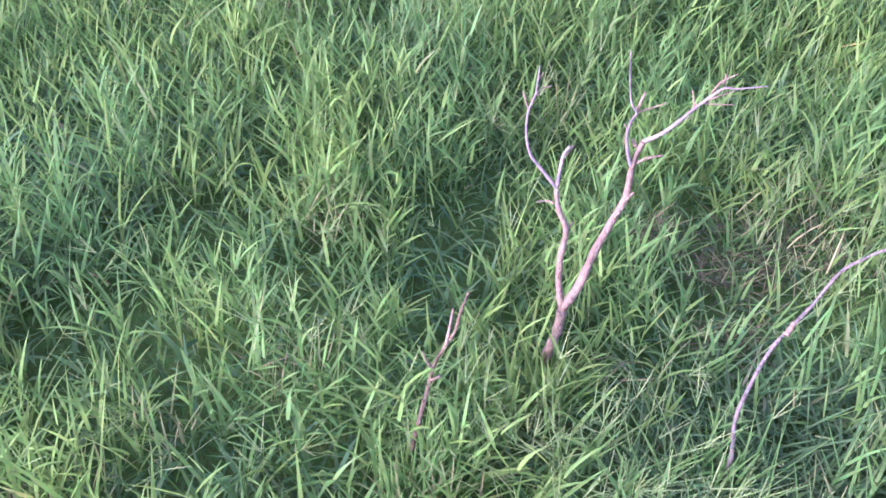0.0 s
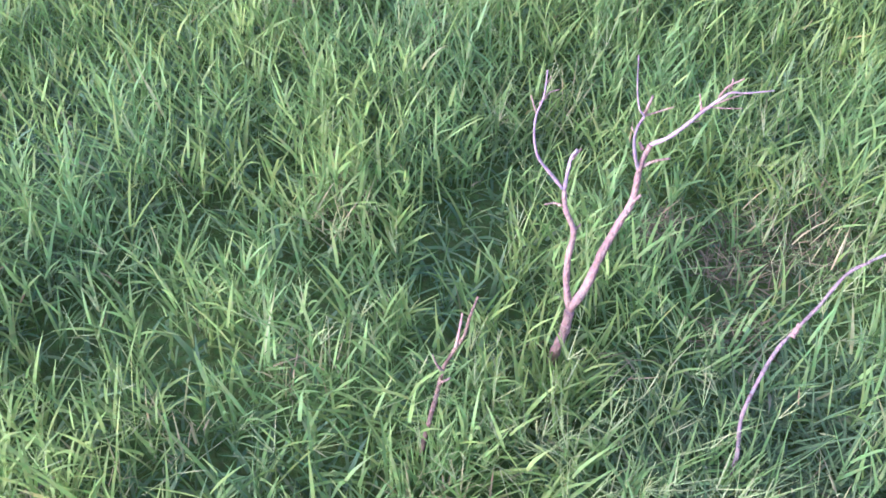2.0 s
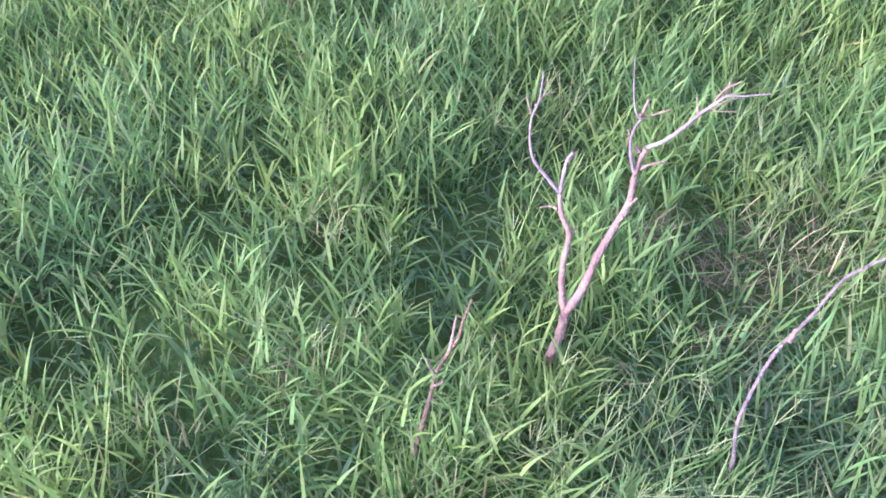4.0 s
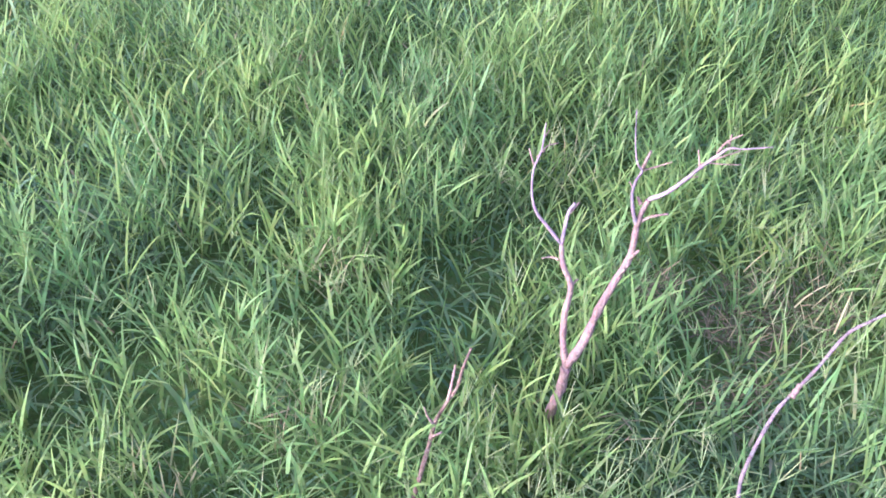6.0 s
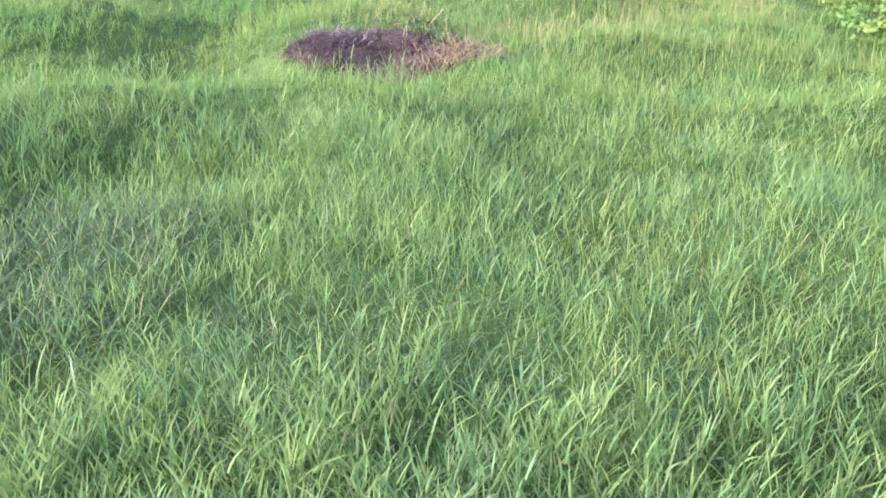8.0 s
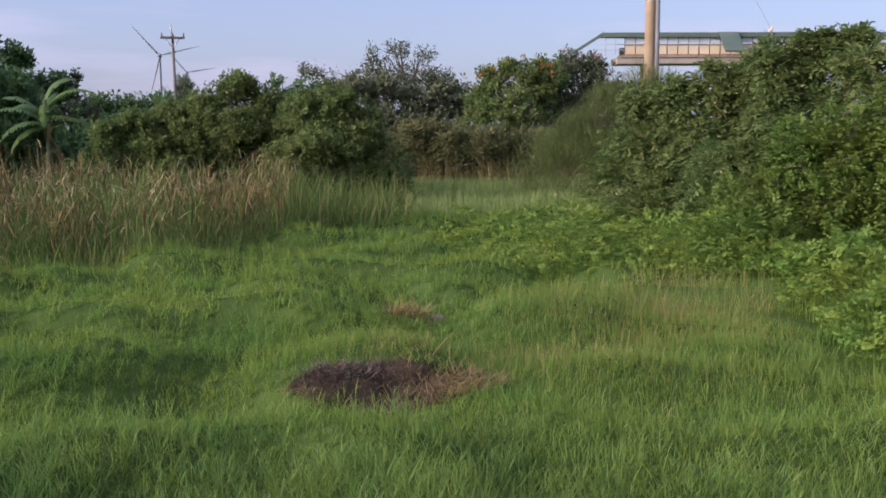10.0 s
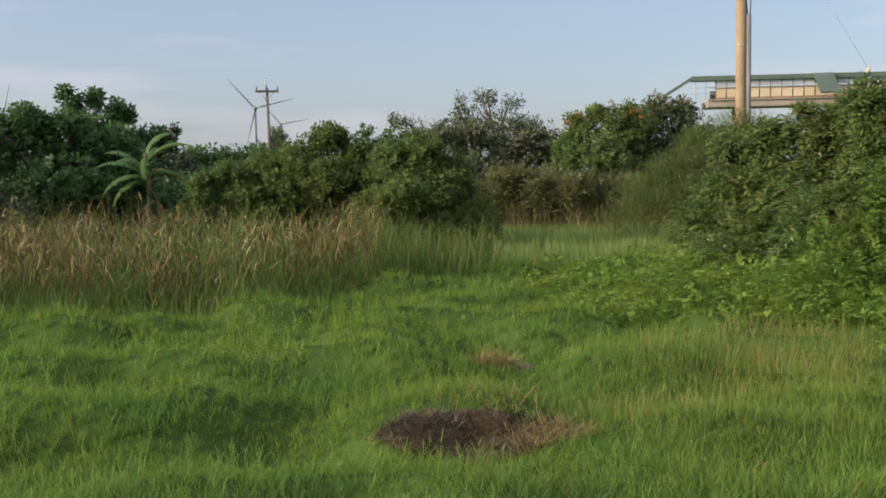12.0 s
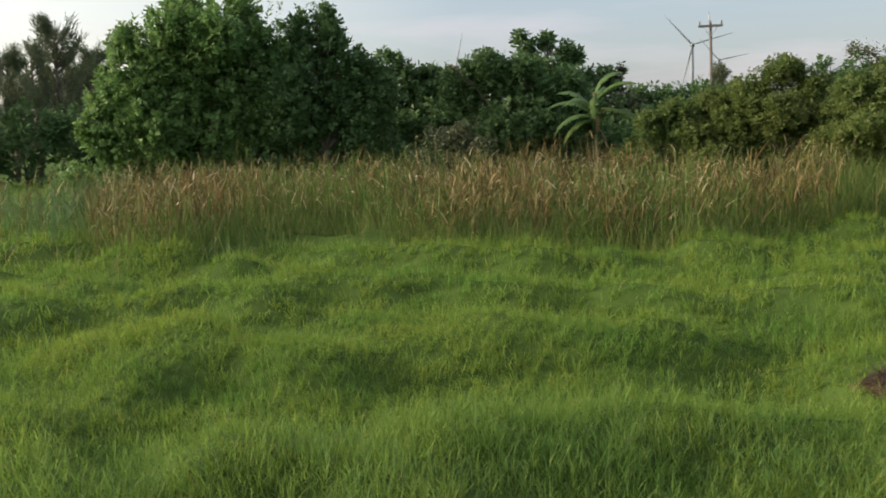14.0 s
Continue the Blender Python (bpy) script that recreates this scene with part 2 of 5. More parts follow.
CABLE = rough_stuff("black_cable", (0.03, 0.03, 0.035), (0.05, 0.05, 0.055), 3.0, 0.6, 0.1)
# white turbines greyed: distance haze and backlit shade are put into this colour
TURBINE = rough_stuff("turbine_haze_grey", (0.20, 0.225, 0.26), (0.25, 0.275, 0.31), 0.2, 0.5, 0.0)
ROOFGREEN = rough_stuff("green_roof_sheet", (0.085, 0.12, 0.095), (0.12, 0.16, 0.13), 0.6, 0.55, 0.1)
PANEL = rough_stuff("cream_panel", (0.55, 0.44, 0.29), (0.68, 0.56, 0.40), 0.5, 0.7, 0.1)
RUST = rough_stuff("rusty_steel", (0.22, 0.12, 0.07), (0.34, 0.21, 0.13), 3.0, 0.85, 0.2)
BEAM = rough_stuff("painted_beam", (0.30, 0.25, 0.21), (0.40, 0.34, 0.29), 0.8, 0.8, 0.2)
GLASSY = rough_stuff("grey_screen", (0.42, 0.46, 0.52), (0.50, 0.54, 0.60), 0.6, 0.35, 0.0)
BRICKRED = rough_stuff("red_roof", (0.45, 0.20, 0.14), (0.55, 0.27, 0.2), 1.0, 0.8, 0.2)


# ---------------------------------------------------------------- mesh helpers
def mesh_of(name, verts, faces, mat, smooth=False):
    """A mesh from an array of corners and a list of index arrays, each of one face size."""
    me = bpy.data.meshes.new(name)
    verts = np.asarray(verts, dtype=np.float32)
    faces = [np.asarray(f, dtype=np.int32) for f in faces if len(f)]
    me.vertices.add(len(verts))
    me.vertices.foreach_set("co", verts.ravel())
    loops = np.concatenate([f.ravel() for f in faces])
    sizes = np.concatenate([np.full(len(f), f.shape[1], dtype=np.int32) for f in faces])
    starts = np.concatenate([[0], np.cumsum(sizes)[:-1]]).astype(np.int32)
    me.loops.add(len(loops))
    me.loops.foreach_set("vertex_index", loops)
    me.polygons.add(len(sizes))
    me.polygons.foreach_set("loop_start", starts)
    me.polygons.foreach_set("loop_total", sizes)
    if smooth:
        me.polygons.foreach_set("use_smooth", np.ones(len(sizes), dtype=bool))
    me.update(calc_edges=True)
    me.materials.append(mat)
    return me


def part(name, data, mat, parent, label=""):
    """One mesh object under a thing or under a part."""
    if isinstance(data, bmesh.types.BMesh):
        me = bpy.data.meshes.new(name)
        data.to_mesh(me)
        data.free()
        me.materials.append(mat)
        data = me
    ob = new(name, data)
    ob.parent = parent
    return tagged(ob, label)


def thing(name, at, label, category, group="", turn=0.0, kind=""):
    ob = new(name)
    ob.matrix_world = pose(*at, 0, 0, turn)
    return tagged(ob, label, category, group, kind)


def join(pieces):
    """Several (verts, [faces...]) into one; every face list holds one face size."""
    vs, by, off = [], {}, 0
    for v, fl in pieces:
        v = np.asarray(v, dtype=np.float64)
        vs.append(v)
        for f in fl:
            f = np.asarray(f)
            if len(f):
                by.setdefault(f.shape[1], []).append(f + off)
        off += len(v)
    return np.concatenate(vs), [np.concatenate(f) for f in by.values()]


def tube(points, radii, sides=8):
    """A round limb along a line of points, closed at both ends."""
    p = np.asarray(points, dtype=float)
    r = np.asarray(radii, dtype=float)
    d = np.gradient(p, axis=0)
    d /= np.linalg.norm(d, axis=1)[:, None] + 1e-9
    ref = np.array([0.31, 0.94, 0.13])
    a = np.cross(d, ref)
    a /= np.linalg.norm(a, axis=1)[:, None] + 1e-9
    b = np.cross(d, a)
    th = np.linspace(0, 2 * np.pi, sides, endpoint=False)
    ring = p[:, None] + r[:, None, None] * (np.cos(th)[None, :, None] * a[:, None] + np.sin(th)[None, :, None] * b[:, None])
    v = np.concatenate([ring.reshape(-1, 3), p[:1], p[-1:]])
    n = len(p)
    i, j = np.meshgrid(np.arange(n - 1), np.arange(sides), indexing="ij")
    i, j = i.ravel(), j.ravel()
    q = np.stack([i * sides + j, i * sides + (j + 1) % sides, (i + 1) * sides + (j + 1) % sides, (i + 1) * sides + j], -1)
    j = np.arange(sides)
    t = np.concatenate([np.stack([np.full(sides, n * sides), (j + 1) % sides, j], -1),
                        np.stack([np.full(sides, n * sides + 1), (n - 1) * sides + j, (n - 1) * sides + (j + 1) % sides], -1)])
    return v, [q, t]


def smooth_line(points, steps=4):
    """A rounder line through the points (Catmull-Rom)."""
    p = np.asarray(points, dtype=float)
    e = np.concatenate([[2 * p[0] - p[1]], p, [2 * p[-1] - p[-2]]])
    out = []
    for i in range(len(p) - 1):
        a, b, c, d = e[i:i + 4]
        for s in np.arange(steps) / steps:
            out.append(0.5 * (2 * b + (c - a) * s + (2 * a - 5 * b + 4 * c - d) * s * s + (3 * b - a - 3 * c + d) * s ** 3))
    return np.array(out + [p[-1]])


def box_piece(cx, cy, cz, sx, sy, sz, bevel=0.0):
    bm = bmesh.new()
    bmesh.ops.create_cube(bm, size=1.0)
    bmesh.ops.transform(bm, matrix=Matrix.Translation((cx, cy, cz)) @ Matrix.Diagonal((sx, sy, sz, 1)), verts=bm.verts)
    if bevel:
        bmesh.ops.bevel(bm, geom=list(bm.edges), offset=bevel, segments=2, affect="EDGES")
    return bm


def polar(azimuth, dist, z=0.0):
    a = radians(azimuth)
    return np.array([math.sin(a) * dist, math.cos(a) * dist, z])


# ---------------------------------------------------------------- the lie of the land
WAVES = np.random.default_rng(5)
W_DIR = WAVES.uniform(0, np.pi, 12)
W_LEN = WAVES.uniform(0.7, 2.6, 12)
W_PH = WAVES.uniform(0, 6.28, 12)


def hummocks(x, y):
    """Uneven tussocky swell, about -1 to 1."""
    s = 0
    for d, l, p in zip(W_DIR, W_LEN, W_PH):
        s = s + np.sin((x * np.cos(d) * 0.75 + y * np.sin(d) * 1.15) * 6.283 / l + p + 0.8 * np.sin(x * 1.3 + y * 0.9 + p))
    s = s / 3.2
    return np.tanh(s) + 0.25 * np.abs(s) - 0.2


def height(x, y):
    r = np.hypot(x, y)
    swell = np.interp(r, [0, 2.5, 4.5, 14, 22, 40], [0.015, 0.045, 0.125, 0.14, 0.05, 0.0])
    dip = 0.27 * np.exp(-(((x + 0.42) / 0.68) ** 2 + ((y - 6.35) / 0.62) ** 2))
    burnt = 0.05 * np.exp(-(((x - 0.67) / 0.6) ** 2 + ((y - 5.91) / 0.45) ** 2) ** 2)
    deep = 0.075 * np.clip((3.4 - r) / 1.2, 0, 1) + 0.12 * np.exp(-(((x + 0.85) / 0.6) ** 2 + ((y - 3.9) / 0.5) ** 2))
    return 0.05 + hummocks(x, y) * swell - dip - burnt - deep


def burn_edge(a):
    """The burnt patch's ragged outline: drawn out to a blunt point at both ends and bulging behind."""
    point = (np.abs(np.cos(a)) ** 1.35 + np.abs(np.sin(a)) ** 1.35) ** (-1 / 1.35)
    return 1.06 * point * (1 + 0.08 * np.sin(a) - 0.06 * np.sin(2 * a) + 0.05 * np.sin(5 * a + 2) + 0.05 * np.sin(9 * a) + 0.05 * np.sin(17 * a + 1))


def in_burn(x, y, grow=1.0):
    edge = burn_edge(np.arctan2((y - 5.93) / 0.36, (x - 0.66) / 0.60))
    return np.hypot((x - 0.66) / 0.60, (y - 5.93) / 0.36) < edge * grow


def ground_sheet():
    u = np.linspace(-1, 1, 181)
    g = np.sign(u) * (14 * np.abs(u) + 2600 * np.abs(u) ** 9)
    gy = 6 + g
    x, y = np.meshgrid(g, gy, indexing="ij")
    v = np.stack([x, y, height(x, y)], -1).reshape(-1, 3)
    n = len(u)
    i, j = np.meshgrid(np.arange(n - 1), np.arange(n - 1), indexing="ij")
    k = (i * n + j).ravel()
    me = mesh_of("ground", v, [np.stack([k, k + n, k + n + 1, k + 1], -1)], SOIL, True)
    return tagged(new("ground", me), "uneven green meadow soil under the grass", "ground", kind="structure")


ground_sheet()


# ---------------------------------------------------------------- blades
def blades_from(rng, p, length, width, lean, curve, face, segs, twist=0.5, kink=0.0, bend_at=0.5):
    """Tapering, bending blades out of the points p; face: the way they lean, in radians."""
    n = len(p)
    out = np.stack([np.sin(face), np.cos(face), np.zeros(n)], -1)
    turn = face + np.pi / 2 + rng.normal(0, twist, n)
    side = np.stack([np.sin(turn), np.cos(turn), np.zeros(n)], -1)
    rows = []
    for s in range(segs):
        t = s / segs
        w = width * (0.65 + 0.9 * t * (1 - t)) * (1 - t ** 2.2) * 0.5
        rows += [p - side * w[:, None], p + side * w[:, None]]
        a = lean + curve * (t + 0.5 / segs) + kink * (t > bend_at)
        p = p + (out * np.sin(a)[:, None] + np.array([0, 0, 1.0]) * np.cos(a)[:, None]) * (length / segs)[:, None]
    rows.append(p)
    k = 2 * segs + 1
    v = np.stack(rows, 1).reshape(-1, 3)
    base = (np.arange(n) * k)[:, None]
    q = [base + np.array([2 * s, 2 * s + 1, 2 * s + 3, 2 * s + 2]) for s in range(segs - 1)]
    t = base + np.array([2 * segs - 2, 2 * segs - 1, 2 * segs])
    return v, ([np.concatenate(q)] if q else []) + [t]


def blades(rng, x, y, length, width, lean, curve, face, segs, lift=0.0, twist=0.5, kink=0.0, bend_at=0.5):
    """Blades rooted on the ground, or lifted off it where they lie on others."""
    return blades_from(rng, np.stack([x, y, height(x, y) + lift], -1), length, width, lean, curve, face, segs, twist, kink, bend_at)


def fan(rng, r0, r1, az0, az1, per_m2):
    area = radians(az1 - az0) / 2 * (r1 * r1 - r0 * r0)
    n = int(area * per_m2)
    r = np.sqrt(rng.uniform(r0 * r0, r1 * r1, n))
    a = np.radians(rng.uniform(az0, az1, n))
    return r * np.sin(a), r * np.cos(a)


def drift(x, y, k=1.0, p=0.0):
    """The way the tufts are combed, turning slowly over the ground."""
    return 0.9 + 1.6 * np.sin(x * 1.7 * k + 1.1 * np.sin(y * 1.9 * k + p)) + 1.3 * np.sin(y * 2.3 * k - 0.7 * x * k + p)


def hollow_shade(x, y):
    """How far the lighter growth is thinned so that a near hollow reads as shaded, 0 to 1."""
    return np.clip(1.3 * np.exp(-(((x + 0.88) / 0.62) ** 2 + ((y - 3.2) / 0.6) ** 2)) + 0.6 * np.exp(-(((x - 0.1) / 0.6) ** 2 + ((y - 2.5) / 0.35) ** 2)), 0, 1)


def meadow(seed, r0, r1, az0, az1, per_m2, length, width, segs, tuft, flopped=0.30, raised=0.0, fade=0.0):
    rng = np.random.default_rng(seed)
    x, y = fan(rng, r0, r1, az0, az1, per_m2)
    if fade:                                 # thins out over the last stretch
        stay = rng.random(len(x)) < (r1 - np.hypot(x, y)) / fade
        x, y = x[stay], y[stay]
    # pull blades together into tufts
    cx, cy = np.round(x / tuft), np.round(y / tuft)
    jx = np.sin(cx * 12.9898 + cy * 78.233) * 43758.5453
    jy = np.sin(cx * 39.346 + cy * 11.135) * 24634.6345
    jx, jy = (jx - np.floor(jx) - 0.5) * tuft, (jy - np.floor(jy) - 0.5) * tuft
    own = np.sin(cx * 27.17 + cy * 63.7) * 15731.743
    own = own - np.floor(own)
    pull = rng.uniform(0.0, 0.75, len(x))
    x, y = x + (cx * tuft + jx - x) * pull, y + (cy * tuft + jy - y) * pull
    keep = ~in_burn(x, y, 0.66 + 0.44 * rng.random(len(x)))
    x, y, own = x[keep], y[keep], own[keep]
    if 1.4 < r0 < 4:
        stay = rng.random(len(x)) > 0.8 * hollow_shade(x, y)
        x, y, own = x[stay], y[stay], own[stay]
    n = len(x)
    lush = 1 + 0.25 * hummocks(x * 0.8 + 3, y * 0.8 + 7)
    lush = lush * (1 + 0.34 * np.sin(x * 15 + 2 * np.sin(y * 9)) * np.sin(y * 17 + 2 * np.sin(x * 11)) + 0.22 * np.sin(x * 6.3 + 1.5 * np.sin(y * 5.1)) * np.sin(y * 5.7 + 1.2))
    ln = length * lush * (0.72 + 0.5 * own) * rng.uniform(0.5, 1.3, n)
    w = width * rng.uniform(0.5, 1.3, n)
    face = drift(x, y, 1.0) + drift(x, y, 3.1, 2.0) + rng.normal(0, 1.9, n)
    lean = np.abs(rng.normal(0.22, 0.3, n))
    curve = np.abs(rng.normal(0.7, 0.6, n))
    flop = rng.random(n) < flopped
    lean[flop] += rng.uniform(0.4, 1.1, flop.sum())
    ln[flop] *= 0.75
    keep = ~(in_burn(x, y, 1.6) & (y < 6.0)) | (rng.random(n) < 0.6)
    ln[in_burn(x, y, 1.5)] *= 0.7
    return blades(rng, x[keep], y[keep], ln[keep], w[keep], lean[keep], curve[keep], face[keep], segs, raised * rng.random(keep.sum()), 0.9)


def grass_patch(pieces, label, mat=GRASS, name="grass"):
    v, f = join(pieces)
    return tagged(new(name, mesh_of(name, v, f, mat)), label, "grass", kind="stuff")


def scatter_stalks(rng, n, cx, cy, rx, ry, length, width, lean_mean, lift, segs=3):
    a, r = rng.uniform(0, 6.283, n), np.sqrt(rng.random(n))
    x, y = cx + rx * r * np.cos(a), cy + ry * r * np.sin(a)
    return blades(rng, x, y, length * rng.uniform(0.4, 1.3, n), width * rng.uniform(0.6, 1.3, n), rng.normal(lean_mean, 0.25, n),
                  rng.uniform(-0.1, 0.6, n), rng.uniform(0, 6.283, n), segs, lift)


def shoots(seed, r0, r1, az0, az1, per_m2, tall, leaf, width, leaves=6, fade=0.0, tufted=0.0, segs=3):
    """Upright grass shoots: a thin culm with pointed leaves going off it by turns to either side. tufted: how far they gather into taller tufts."""
    rng = np.random.default_rng(seed)
    x, y = fan(rng, r0, r1, az0, az1, per_m2)
    lush = 0.5 + 0.25 * (np.sin(x * 10.3 + 1.9 * np.sin(y * 7.1)) + np.sin(y * 9.2 - 3.3 * x + 1.3 * np.sin(x * 6.0)))
    lush = np.clip(lush + 0.45 * np.exp(-(((x - 0.25) / 0.3) ** 2 + ((y - 1.7) / 0.3) ** 2)) - 0.35 * np.exp(-(((x - 0.74) / 0.22) ** 2 + ((y - 0.62) / 0.14) ** 2)), 0, 1)
    keep = rng.random(len(x)) > tufted * (1 - lush) * 1.4
    keep &= rng.random(len(x)) > 0.82 * np.exp(-(((x - 0.77) / 0.28) ** 2 + ((y - 0.66) / 0.2) ** 2))
    if fade:                                 # thins out at both ends of the stretch
        r = np.hypot(x, y)
        keep &= rng.random(len(x)) < np.clip((r1 - r) / fade, 0, 1)
        if r0 > 1:
            keep &= rng.random(len(x)) < np.clip((r - r0) / fade, 0, 1)
    keep &= rng.random(len(x)) > 0.7 * np.exp(-(((x - 0.93) / 0.2) ** 2 + ((y - 1.10) / 0.13) ** 2))
    keep &= rng.random(len(x)) > 0.65 * hollow_shade(x, y) * (r0 > 1.5)
    keep &= rng.random(len(x)) > 0.35 * np.exp(-(((x + 0.42) / 0.25) ** 2 + ((y - 1.58) / 0.33) ** 2))
    x, y, lush = x[keep], y[keep], lush[keep]
    n = len(x)
    way = 1.2 + 0.9 * np.sin(x * 2.1 + y * 1.3) + rng.normal(0, 1.1, n)
    tip = np.abs(rng.normal(0.10, 0.22, n))
    axis = np.stack([np.sin(way) * np.sin(tip), np.cos(way) * np.sin(tip), np.cos(tip)], -1)
    high = tall * (0.55 + 0.6 * lush) * rng.uniform(0.6, 1.25, n)
    foot = np.stack([x, y, height(x, y)], -1)
    turn = rng.uniform(0, 6.283, n)
    made = [blades_from(rng, foot, high, np.full(n, width * 0.42), tip, np.zeros(n), way, 2, 1.0)]
    for k in range(leaves):
        t = (k + 0.4 + 0.5 * rng.random(n)) / leaves
        p = foot + axis * (high * t)[:, None]
        away = turn + k * np.pi + rng.normal(0, 0.55, n)
        lean = rng.uniform(0.3, 0.95, n) * (1.15 - 0.6 * t)
        size = leaf * (0.62 + 0.55 * np.sin(np.pi * np.clip(t, 0.1, 1))) * rng.uniform(0.6, 1.25, n)
        wide = width * rng.uniform(0.65, 1.2, n)
        curve = np.abs(rng.normal(0.25, 0.4, n))
        kink = np.where(rng.random(n) < 0.12, rng.uniform(0.5, 1.3, n), 0.0)
        made.append(blades_from(rng, p, size, wide, lean, curve, away, segs, 0.75, kink, 0.55))
    return join(made)


# longer blades set on the camera's side of the dead wood, hiding its feet from view
rngo = np.random.default_rng(55)
screen = []
for cx, cy, rx, n_t, ln in [(0.43, 0.875, 0.03, 50, 0.16), (0.41, 0.855, 0.05, 40, 0.17), (0.172, 0.745, 0.03, 40, 0.16), (0.635, 0.64, 0.03, 40, 0.15), (0.165, 0.72, 0.08, 80, 0.2), (0.21, 0.73, 0.05, 40, 0.2), (0.64, 0.61, 0.08, 60, 0.18), (0.15, 0.66, 0.07, 60, 0.2)]:
    screen.append(scatter_stalks(rngo, n_t, cx, cy, rx, rx * 0.7, ln, 0.0066, 0.35, 0.0, 4))
rngp = np.random.default_rng(56)
# darker flat blades laid where hollows and gaps should look shaded
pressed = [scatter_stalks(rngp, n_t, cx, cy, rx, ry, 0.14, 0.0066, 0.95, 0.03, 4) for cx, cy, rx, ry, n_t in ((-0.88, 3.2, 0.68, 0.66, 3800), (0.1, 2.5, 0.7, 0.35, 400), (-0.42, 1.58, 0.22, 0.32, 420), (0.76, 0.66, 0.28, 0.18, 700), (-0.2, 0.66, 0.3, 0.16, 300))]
grass_patch(pressed, "dull grey-green pressed blades, darkened for the shade in hollows and gaps of the meadow", GRASS_SHADE, "dull_shade_grass")
NEAR_ARC = (-52, 82)
grass_patch(screen + [shoots(11, 0.35, 2.5, *NEAR_ARC, 760, 0.18, 0.104, 0.0080, 6, 0.5, 0.38, 4), shoots(31, 2.0, 5.2, -50, 58, 400, 0.145, 0.092, 0.0058, 5, 0.7, 0.4)],
            "lush green pointed grass shoots in the near meadow", GRASS_NEAR)
grass_patch([meadow(16, 0.35, 3.0, *NEAR_ARC, 1800, 0.10, 0.0105, 3, 0.05, 0.75, 0.05, 1.2), meadow(24, 1.5, 4.6, -50, 58, 1300, 0.10, 0.0066, 3, 0.06, 0.5, 0.03)],
            "broad bluish-green blades lying under the shoots", GRASS_BROAD)
grass_patch([shoots(18, 0.35, 2.6, *NEAR_ARC, 200, 0.225, 0.11, 0.0072, 6, 0.5, 0.95, 4), shoots(19, 2.1, 5.4, -50, 58, 150, 0.17, 0.098, 0.0052, 5, 0.7, 0.8)],
            "taller yellow-green tufts among the shoots", GRASS_TUFT)
grass_patch([meadow(25, 1.9, 4.4, -50, 60, 2300, 0.125, 0.0052, 3, 0.08, 0.3, 0.03), meadow(13, 4.2, 8.0, -48, 40, 3100, 0.10, 0.0064, 2, 0.13)], "thick green grass in uneven tussocks")
grass_patch([meadow(14, 8.0, 12.8, -48, 22, 1150, 0.125, 0.0102, 2, 0.22), meadow(17, 12.5, 15.5, -4, 18, 800, 0.14, 0.014, 2, 0.22), meadow(15, 15.5, 30.0, 0, 24, 120, 0.2, 0.035, 2, 0.5), meadow(20, 12.5, 22.0, -48, -36, 420, 0.16, 0.022, 2, 0.4), meadow(21, 22, 38.0, -48, -37, 70, 0.2, 0.04, 2, 0.5)],
            "green meadow grass reaching the reeds and bushes")
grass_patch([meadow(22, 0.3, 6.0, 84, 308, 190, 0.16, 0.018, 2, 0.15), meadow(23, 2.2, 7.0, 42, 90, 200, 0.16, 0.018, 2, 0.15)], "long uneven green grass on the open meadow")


# ---------------------------------------------------------------- dry wood standing in the near grass
def flat_limbs(lines, r0, r1, seed, wobble=0.012):
    """Limbs drawn as lines of (across, up) in a leaning plane turned to the camera and fitted to its view, or (across,
    up, back), thinning from r0 to r1 along each.
    """
    rng = np.random.default_rng(seed)
    made = []
    for (a, b), line in zip(zip(r0, r1), lines):
        p = np.array([(q[0], q[2] if len(q) > 2 else 0.0, q[1]) for q in line])
        p[1:, 1] += np.cumsum(rng.normal(0, wobble * 0.4, len(p) - 1))
        p = smooth_line(p, 4)
        rad = 0.82 * np.linspace(a, b, len(p)) * (1 + 0.10 * np.sin(np.arange(len(p)) * 1.9 + seed) + rng.normal(0, 0.05, len(p)))
        made.append(tube(p, rad, 8))
    return made


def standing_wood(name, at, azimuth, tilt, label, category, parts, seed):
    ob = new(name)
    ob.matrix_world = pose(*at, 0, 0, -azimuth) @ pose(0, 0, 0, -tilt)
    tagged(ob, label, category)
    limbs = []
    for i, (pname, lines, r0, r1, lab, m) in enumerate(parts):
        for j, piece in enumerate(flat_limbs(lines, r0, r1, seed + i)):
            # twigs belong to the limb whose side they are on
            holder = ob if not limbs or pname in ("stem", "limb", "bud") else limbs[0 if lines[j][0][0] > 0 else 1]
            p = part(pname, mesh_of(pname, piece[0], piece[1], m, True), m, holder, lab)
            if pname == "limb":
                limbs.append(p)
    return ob


